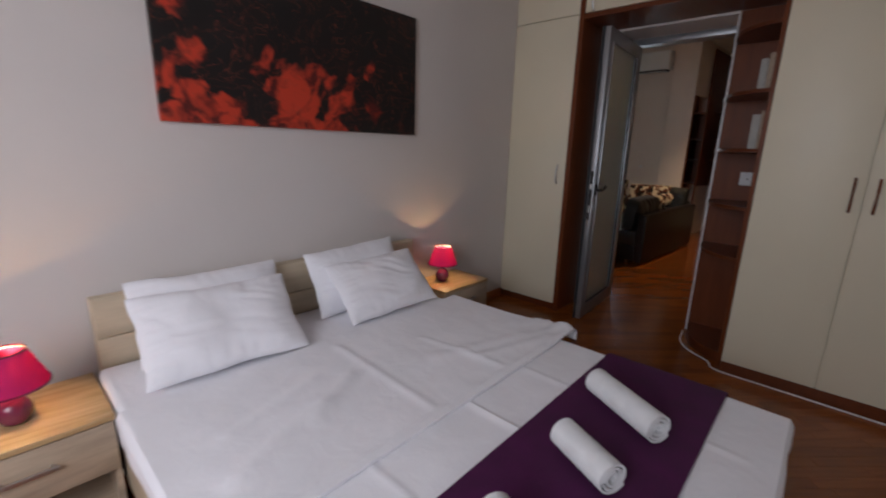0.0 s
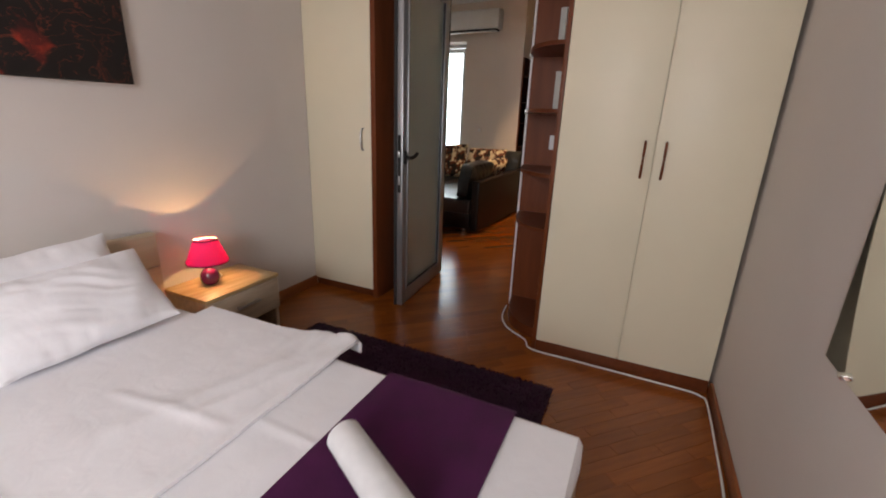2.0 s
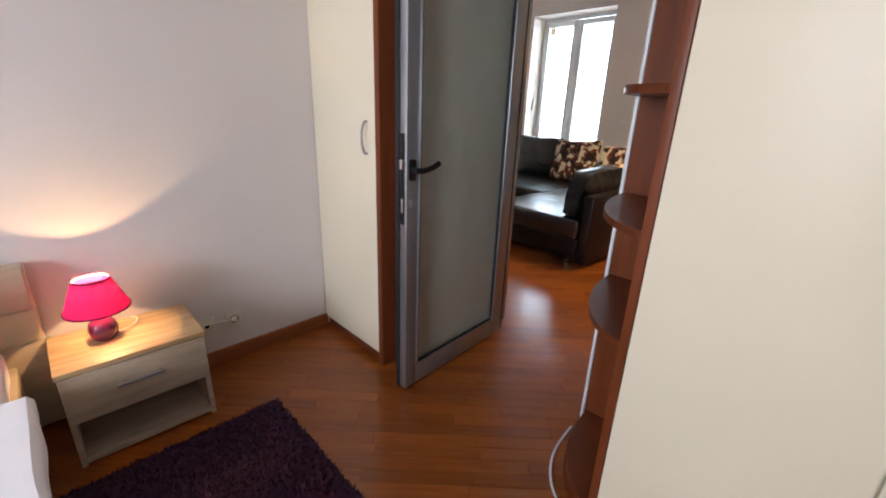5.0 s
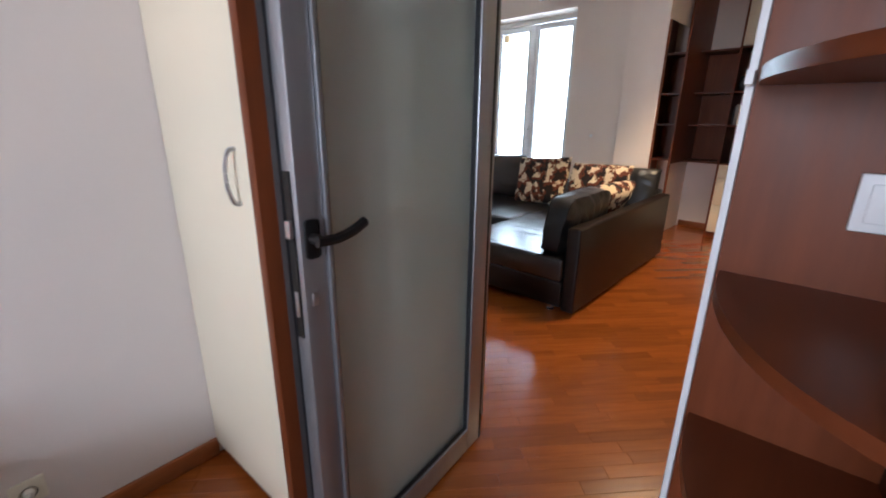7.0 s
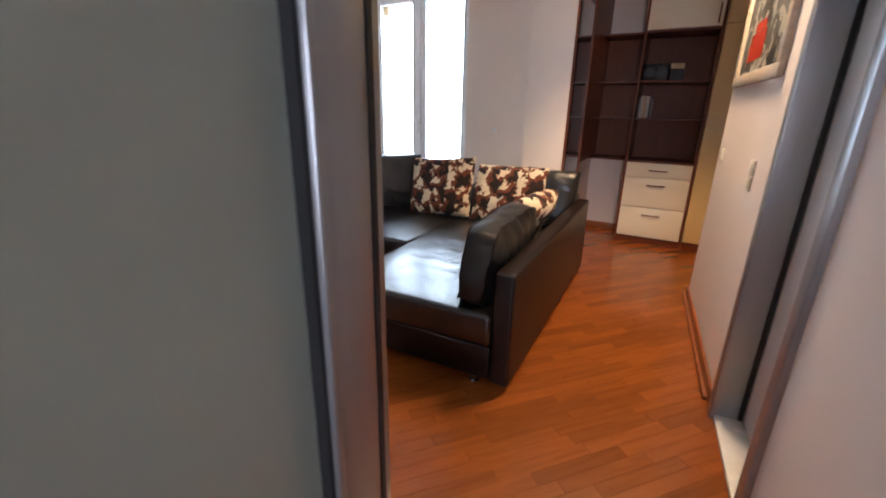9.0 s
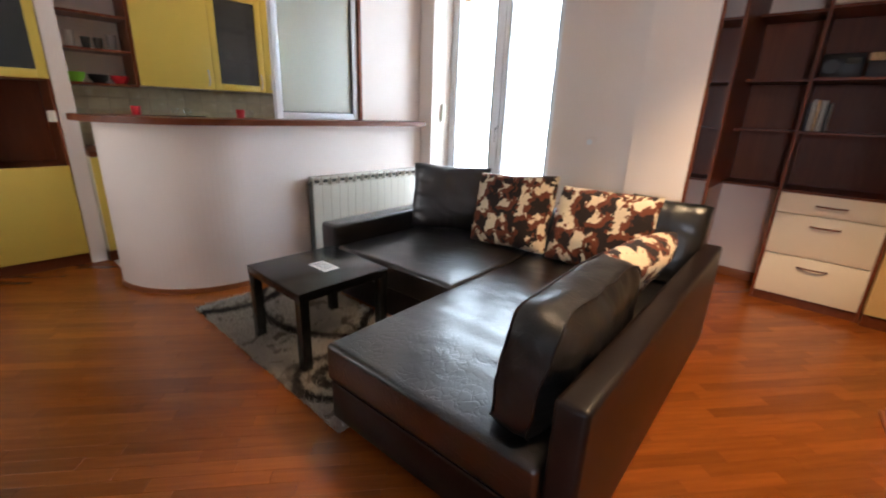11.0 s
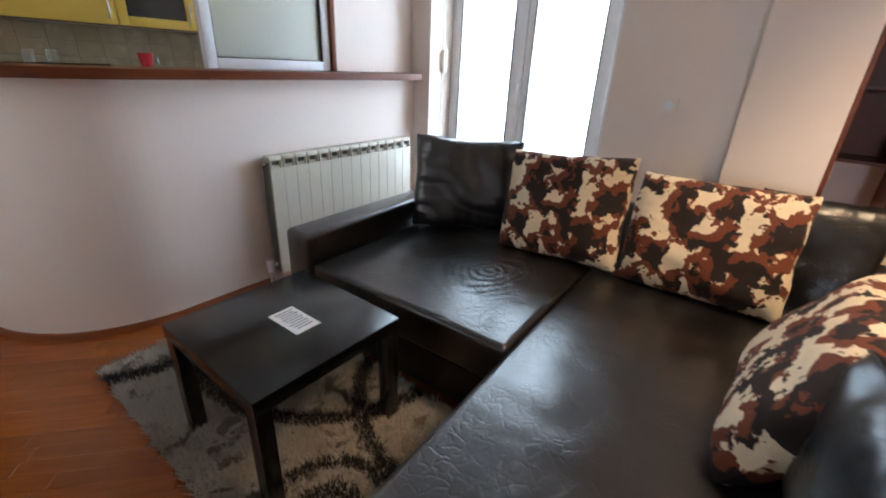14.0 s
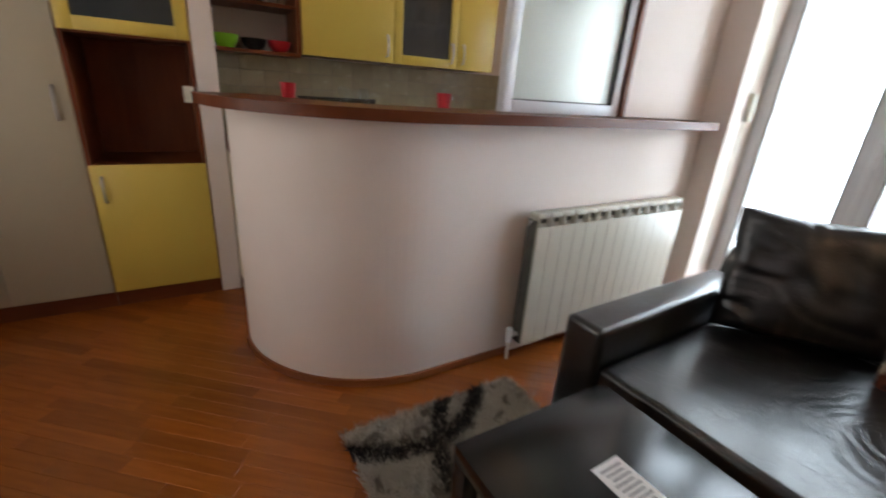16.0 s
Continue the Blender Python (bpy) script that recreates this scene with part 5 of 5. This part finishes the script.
def ceiling_light(x, y, label):
    o = thing("ceiling_light", (x, y, 2.88), label, "ceiling lamp", "ceiling lamps")
    part("rose", lathe([(0.0, 2.999), (0.07, 2.999), (0.065, 2.975), (0.012, 2.970), (0.012, 2.94), (0.0, 2.94)], x, y), M_STEEL, o)
    part("holder", lathe([(0.0, 2.945), (0.03, 2.945), (0.035, 2.925), (0.0, 2.925)], x, y), M_STEEL, o)
    part("bulb", lathe([(0.0, 2.924), (0.02, 2.922), (0.03, 2.908), (0.02, 2.897), (0.0, 2.895)], x, y, 20), M_BULB, o, "glowing bulb")


ceiling_light(7.0, 1.66, "small round lit ceiling lamp in the hall passage")
ceiling_light(7.15, 5.8, "small round lit ceiling lamp over the kitchen")

# hall side wall
use(BED)
pc = thing("framed_picture", (7.05, 1.04, 1.48), "framed grey street picture with a red vehicle", "picture")
fr = B(6.50, 7.58, 1.0305, 1.058, 1.478, 1.538, bev=0.004)
box(fr, 6.50, 7.58, 1.0305, 1.058, 2.14, 2.20, bev=0.004)
box(fr, 6.50, 6.56, 1.0305, 1.058, 1.538, 2.14, bev=0.004)
box(fr, 7.52, 7.58, 1.0305, 1.058, 1.538, 2.14, bev=0.004)
part("frame", fr, M_FRAMEWOOD, pc)
part("print", B(6.555, 7.525, 1.0305, 1.042, 1.533, 2.145), M_PICTURE, pc)
rp = B(6.98, 7.33, 1.0425, 1.0435, 1.60, 1.74)
box(rp, 7.02, 7.26, 1.0425, 1.0435, 1.745, 1.79)
part("red_vehicle_shape", rp, M_REDPRINT, pc)
for x, w, z0, z1, tag in ((7.505, 0.045, 1.03, 1.115, "narrow ivory wall switch"), (6.62, 0.085, 1.055, 1.125, "ivory double wall switch"), (6.62, 0.085, 0.985, 1.05, "ivory wall socket under the switch")):
    o = thing("wall_switch", (x, 1.035, z0), tag + " on the hall wall", "light switch")
    part("cover", B(x - w / 2, x + w / 2, 1.0305, 1.041, z0, z1, bev=0.003), M_PLASTIC, o)
    part("rocker", B(x - w / 2 + 0.012, x + w / 2 - 0.012, 1.041, 1.0445, z0 + 0.014, z1 - 0.014, bev=0.002), M_PLASTIC, o)
use(LIV)
o = thing("wall_switch", (8.045, 3.157, 1.10), "white wall socket beside the window", "socket")
part("cover", B(8.040, 8.0495, 3.115, 3.195, 1.09, 1.17, bev=0.003), M_WALL_L, o)
part("recess", T((8.041, 3.155, 1.13), (8.0385, 3.155, 1.13), 0.02, seg=20), M_ALU_W, o)

o = thing("wall_switch", (5.507, 6.13, 1.12), "small ivory switch on the kitchen cupboard edge", "light switch")
part("cover", B(5.482, 5.532, 6.1315, 6.1445, 1.115, 1.195, bev=0.003), M_PLASTIC, o)
part("rocker", B(5.494, 5.520, 6.128, 6.1318, 1.130, 1.180, bev=0.002), M_PLASTIC, o)

ac = thing("air_conditioner", (7.95, 3.39, 2.55), "white wall-mounted air conditioner above the window", "air conditioner")
part("housing", B(7.86, 8.049, 2.86, 3.92, 2.59, 2.86, bev=0.02, seg=3), M_ALU_W, ac)
part("outlet_slot", B(7.872, 8.00, 2.90, 3.88, 2.568, 2.592), M_SEAL, ac)
part("louvre", B(7.868, 7.95, 2.90, 3.88, 2.556, 2.564, bev=0.002), M_ALU_W, ac)

# ---- kitchen ----
cab = thing("tall_cabinet", (4.75, 6.4, 0), "tall beige laminate cupboard beside the kitchen", "cupboard")
part("plinth", B(4.16, 5.019, 6.165, 6.639, 0.0, 0.088), M_CHERRY_H, cab)
part("body", B(4.16, 5.019, 6.165, 6.639, 0.09, 2.93), M_BEIGE, cab)
for xa, xb, hx in ((4.60, 5.017, 4.96), (4.18, 4.596, 4.24)):
    d = part("door", B(xa, xb, 6.143, 6.163, 0.092, 2.35, bev=0.002), M_BEIGE, cab)
    bow_handle("handle", d, (hx, 6.143, 1.09), 0.15, (0, -0.028, 0), M_STEEL)
    part("upper_door", B(xa, xb, 6.143, 6.163, 2.355, 2.92, bev=0.002), M_BEIGE, cab)
hut = thing("yellow_cupboard", (5.28, 6.4, 0), "yellow and reddish wood cupboard with an open dark niche", "cupboard")
part("plinth", B(5.021, 5.545, 6.165, 6.639, 0.0, 0.088), M_CHERRY_H, hut)
for xa in (5.021, 5.527):
    part("side", B(xa, xa + 0.018, 6.145, 6.639, 0.09, 2.93), M_CHERRY, hut)
part("back", B(5.039, 5.527, 6.62, 6.639, 0.09, 2.93), M_CHERRY, hut)
for z in (0.79, 1.42, 2.35):
    part("shelf_board", B(5.0395, 5.5265, 6.165, 6.62, z - 0.018, z), M_CHERRY_H, hut)
d = part("door", B(5.024, 5.543, 6.143, 6.163, 0.092, 0.795, bev=0.002), M_YELLOW, hut, "yellow cupboard door")
bow_handle("handle", d, (5.07, 6.143, 0.67), 0.13, (0, -0.026, 0), M_STEEL)


def glass_door(x0, x1, y, z0, z1, parent, handle_x, w=0.06):
    bm = B(x0, x0 + w, y, y + 0.02, z0, z1, bev=0.002)
    box(bm, x1 - w, x1, y, y + 0.02, z0, z1, bev=0.002)
    box(bm, x0 + w, x1 - w, y, y + 0.02, z0, z0 + w, bev=0.002)
    box(bm, x0 + w, x1 - w, y, y + 0.02, z1 - w, z1, bev=0.002)
    d = part("glass_door", bm, M_YELLOW, parent, "yellow framed glass door")
    part("pane", B(x0 + w - 0.005, x1 - w + 0.005, y + 0.008, y + 0.012, z0 + w - 0.005, z1 - w + 0.005), M_DARKGLASS, d, "tinted glass")
    if handle_x:
        bow_handle("handle", d, (handle_x, y, z0 + 0.10), 0.13, (0, -0.026, 0), M_STEEL)
    return d


glass_door(5.024, 5.543, 6.143, 1.412, 2.35, hut, None)
part("top_door", B(5.024, 5.543, 6.143, 6.163, 2.355, 2.92, bev=0.002), M_YELLOW, hut)

up = thing("wall_cabinet", (6.85, 6.47, 1.41), "yellow kitchen wall cabinets with one glazed door", "kitchen cabinet")
for xa in (6.140, 6.737, 7.232, 7.552):
    part("side", B(xa, xa + 0.016, 6.330, 6.639, 1.412, 2.25), M_CHERRY, up)
part("bottom", B(6.156, 7.552, 6.332, 6.639, 1.412, 1.428), M_CHERRY_H, up)
part("top", B(6.140, 7.568, 6.332, 6.639, 2.251, 2.267), M_CHERRY_H, up)
part("back", B(6.156, 7.552, 6.63, 6.639, 1.43, 2.25), M_CHERRY, up)
for z in (1.70, 1.98):
    part("shelf_board", B(6.754, 7.231, 6.35, 6.63, z - 0.016, z), M_CHERRY_H, up)
d = part("door", B(6.142, 6.738, 6.308, 6.328, 1.408, 2.262, bev=0.002), M_YELLOW, up, "yellow cabinet door")
bow_handle("handle", d, (6.69, 6.308, 1.51), 0.13, (0, -0.026, 0), M_STEEL)
glass_door(6.742, 7.236, 6.308, 1.408, 2.262, up, 7.19)
d = part("door", B(7.240, 7.566, 6.308, 6.328, 1.408, 2.262, bev=0.002), M_YELLOW, up, "yellow cabinet door")
bow_handle("handle", d, (7.285, 6.308, 1.51), 0.13, (0, -0.026, 0), M_STEEL)
for xx, m_ in ((7.05, M_PAPER), (6.93, M_PAPER), (7.12, M_PAPER)):
    o = thing("jar", (xx, 6.5, 1.70), "white jar inside the glazed cabinet", "jar")
    part("body", lathe([(0.0, 1.701), (0.035, 1.701), (0.042, 1.74), (0.040, 1.79), (0.025, 1.81), (0.0, 1.81)], xx, 6.48, 20), m_, o)

osh = thing("open_shelf", (5.9, 6.5, 1.39), "reddish wooden open kitchen shelf", "shelf")
part("side", B(6.118, 6.138, 6.34, 6.639, 1.39, 2.27), M_CHERRY, osh)
for z in (1.412, 1.668, 1.925, 2.2):
    part("shelf_board", B(5.658, 6.117, 6.35, 6.639, z - 0.02, z), M_CHERRY_H, osh)


def bowl(x, y, z, r, h, m, label):
    o = solid("bowl", lathe([(0.0, z + 0.001), (r * 0.55, z + 0.001), (r * 0.9, z + h * 0.5), (r, z + h), (r * 0.95, z + h), (r * 0.84, z + h * 0.5), (r * 0.5, z + 0.012), (0.0, z + 0.012)], x, y, 28), m, label, "bowl")
    return o


bowl(5.735, 6.46, 1.412, 0.075, 0.075, M_GREEN, "bright green plastic bowl on the open shelf")
bowl(5.89, 6.46, 1.412, 0.072, 0.065, M_BLACK, "black bowl on the open shelf")
bowl(6.035, 6.46, 1.412, 0.070, 0.065, M_REDP, "red bowl on the open shelf")


def tumbler(x, y, z, r, h, m, label, group=""):
    return solid("tumbler", lathe([(0.0, z + 0.001), (r * 0.8, z + 0.001), (r, z + h), (r * 0.93, z + h), (r * 0.74, z + 0.008), (0.0, z + 0.008)], x, y, 22), m, label, "cup", group)


for x in (5.85, 5.93):
    tumbler(x, 6.46, 1.668, 0.032, 0.085, M_DARKGLASS, "dark glass tumbler on the open shelf", "dark tumblers")
for x in (5.75, 6.02):
    tumbler(x, 6.46, 1.668, 0.034, 0.12, M_GLASS, "clear glass on the open shelf", "clear glasses")
tumbler(5.84, 5.31, 1.197, 0.030, 0.058, M_REDP, "small red tumbler on the bar top", "red tumblers on the bar")
tumbler(6.395, 5.02, 1.197, 0.030, 0.058, M_REDP, "small red tumbler on the bar top", "red tumblers on the bar")
for x, y in ((6.02, 5.15), (6.09, 5.12), (6.47, 5.03)):
    tumbler(x, y, 1.197, 0.025, 0.055, M_PANE, "small clear glass on the bar top", "clear glasses on the bar")

base = thing("base_cabinet", (6.85, 6.33, 0), "yellow kitchen base cabinets", "kitchen cabinet")
part("plinth", B(5.66, 8.045, 6.10, 6.639, 0.0, 0.098), M_CHERRY_H, base)
part("body", B(5.66, 8.045, 6.07, 6.639, 0.10, 0.86), M_CREAM, base)
for k in range(4):
    xa = 5.662 + k * 0.596
    d = part("door", B(xa, xa + 0.592, 6.048, 6.068, 0.104, 0.857, bev=0.002), M_YELLOW, base)
    bow_handle("handle", d, (xa + 0.05, 6.048, 0.75), 0.13, (0, -0.026, 0), M_STEEL)
solid("worktop", B(5.658, 8.047, 6.03, 6.639, 0.862, 0.902, bev=0.004), M_CHERRY_H, "reddish kitchen worktop on the base cabinets", "worktop")
hob = thing("gas_hob", (6.43, 6.33, 0.903), "black gas hob with its glass lid raised against the tiles", "hob")
part("plate", B(6.15, 6.72, 6.09, 6.56, 0.9025, 0.912, bev=0.003), M_BLACK, hob)
lid = part("lid", B(6.155, 6.715, 6.572, 6.577, 0.915, 1.150), M_DARKGLASS, hob, "tinted glass lid")
part("rail", B(6.155, 6.715, 6.568, 6.581, 1.150, 1.162, bev=0.002), M_BLACK, lid, "black lid rail")
for x in (6.29, 6.58):
    for y in (6.20, 6.44):
        part("burner", lathe([(0.0, 0.912), (0.045, 0.912), (0.045, 0.922), (0.03, 0.930), (0.0, 0.930)], x, y, 20), M_STEEL, hob)
sp = wall("tile_backing", B(5.656, 8.049, 6.6325, 6.6398, 0.902, 1.405), M_GROUT, "beige tiled kitchen splashback")
me_t = bpy.data.meshes.new("tile")
bm = B(-0.0735, 0.0735, -0.003, 0.003, -0.0485, 0.0485, bev=0.002, seg=1)
bm.to_mesh(me_t)
bm.free()
me_t.materials.append(M_TILE)
for r in range(5):
    for c in range(16):
        ob = new("tile", me_t)
        ob.parent = sp
        ob.location = Vector((5.735 + c * 0.15, 6.6305, 0.953 + r * 0.1)) - sp.location
ftb = bpy.data.meshes.new("floor_tile")
bm = B(-0.148, 0.148, -0.148, 0.148, -0.012, 0.0045, bev=0.002, seg=1)
bm.to_mesh(ftb)
bm.free()
ftb.materials.append(M_FTILE)
for r in range(4):
    for c in range(8):
        ob = new("floor_tile", ftb)
        ob.parent = floor
        ob.location = Vector((5.83 + c * 0.3, 5.15 + r * 0.3, 0.0)) - floor.location
        if ob.location.x + floor.location.x < 6.0 and r < 2:
            bpy.data.objects.remove(ob)

# balcony outside, under a bright overcast sky
solid("backdrop", B(11.0, 11.05, -1.0, 10.0, -3.0, 7.0), M_SKYGLOW, "bright white overcast sky beyond the balcony", "sky", kind="structure", smooth=False)
solid("balcony", B(8.42, 9.6, 2.8, 6.4, -0.06, 0.0), M_OUTWALL, "pale balcony slab outside", "balcony", kind="structure")

# ---- parquet ----
PL, PW = 0.42, 0.062
ANG = radians(-40.3)
plank_mesh = bpy.data.meshes.new("plank")
bm = B(-PL / 2 + 0.0004, PL / 2 - 0.0004, -PW / 2 + 0.0003, PW / 2 - 0.0003, -0.012, 0.0, bev=0.0004, seg=1)
bm.to_mesh(plank_mesh)
bm.free()
plank_mesh.materials.append(M_PARQUET)
pv = np.empty(len(plank_mesh.vertices) * 3)
plank_mesh.vertices.foreach_get("co", pv)
pv = pv.reshape(-1, 3)
pf = [tuple(p.vertices) for p in plank_mesh.polygons]
ca, sa = math.cos(ANG), math.sin(ANG)
allv, allf, singles = [], [], 0
rr = random.Random(11)
for row in range(-120, 121):
    off = rr.uniform(0, PL)
    for col in range(-22, 23):
        u, v = col * PL + off, row * PW
        x, y = 4.3 + u * ca - v * sa, 3.0 + u * sa + v * ca
        if not (-1.3 < x < 9.6 and -0.9 < y < 6.9):
            continue
        if (x > 5.95 and y > 5.15) or (x < 4.0 and y > 2.85) or (x < 4.0 and y < -0.5) or (x > 4.4 and y < 0.35 and x < 7.6):
            continue
        if singles < 300 and ((3.3 < x < 5.6 and 0.95 < y < 2.1) or (5.6 < x < 7.4 and 1.2 < y < 2.1)):
            ob = new("plank", plank_mesh)
            ob.parent = floor
            ob.rotation_euler = (0, 0, ANG)
            ob.location = Vector((x, y, 0)) - floor.location
            singles += 1
            continue
        i = len(allv)
        for p in pv:
            allv.append((x + p[0] * ca - p[1] * sa, y + p[0] * sa + p[1] * ca, p[2]))
        allf.extend(tuple(i + k for k in f) for f in pf)
me = bpy.data.meshes.new("parquet")
me.from_pydata(allv, [], allf)
me.transform(Matrix.Rotation(-ANG, 4, "Z"))
me.materials.append(M_PARQUET)
pk = new("parquet", me)
pk.parent = floor
pk.matrix_local = Matrix.Translation(-floor.location) @ Matrix.Rotation(ANG, 4, "Z")
tagged(pk, kind="stuff")
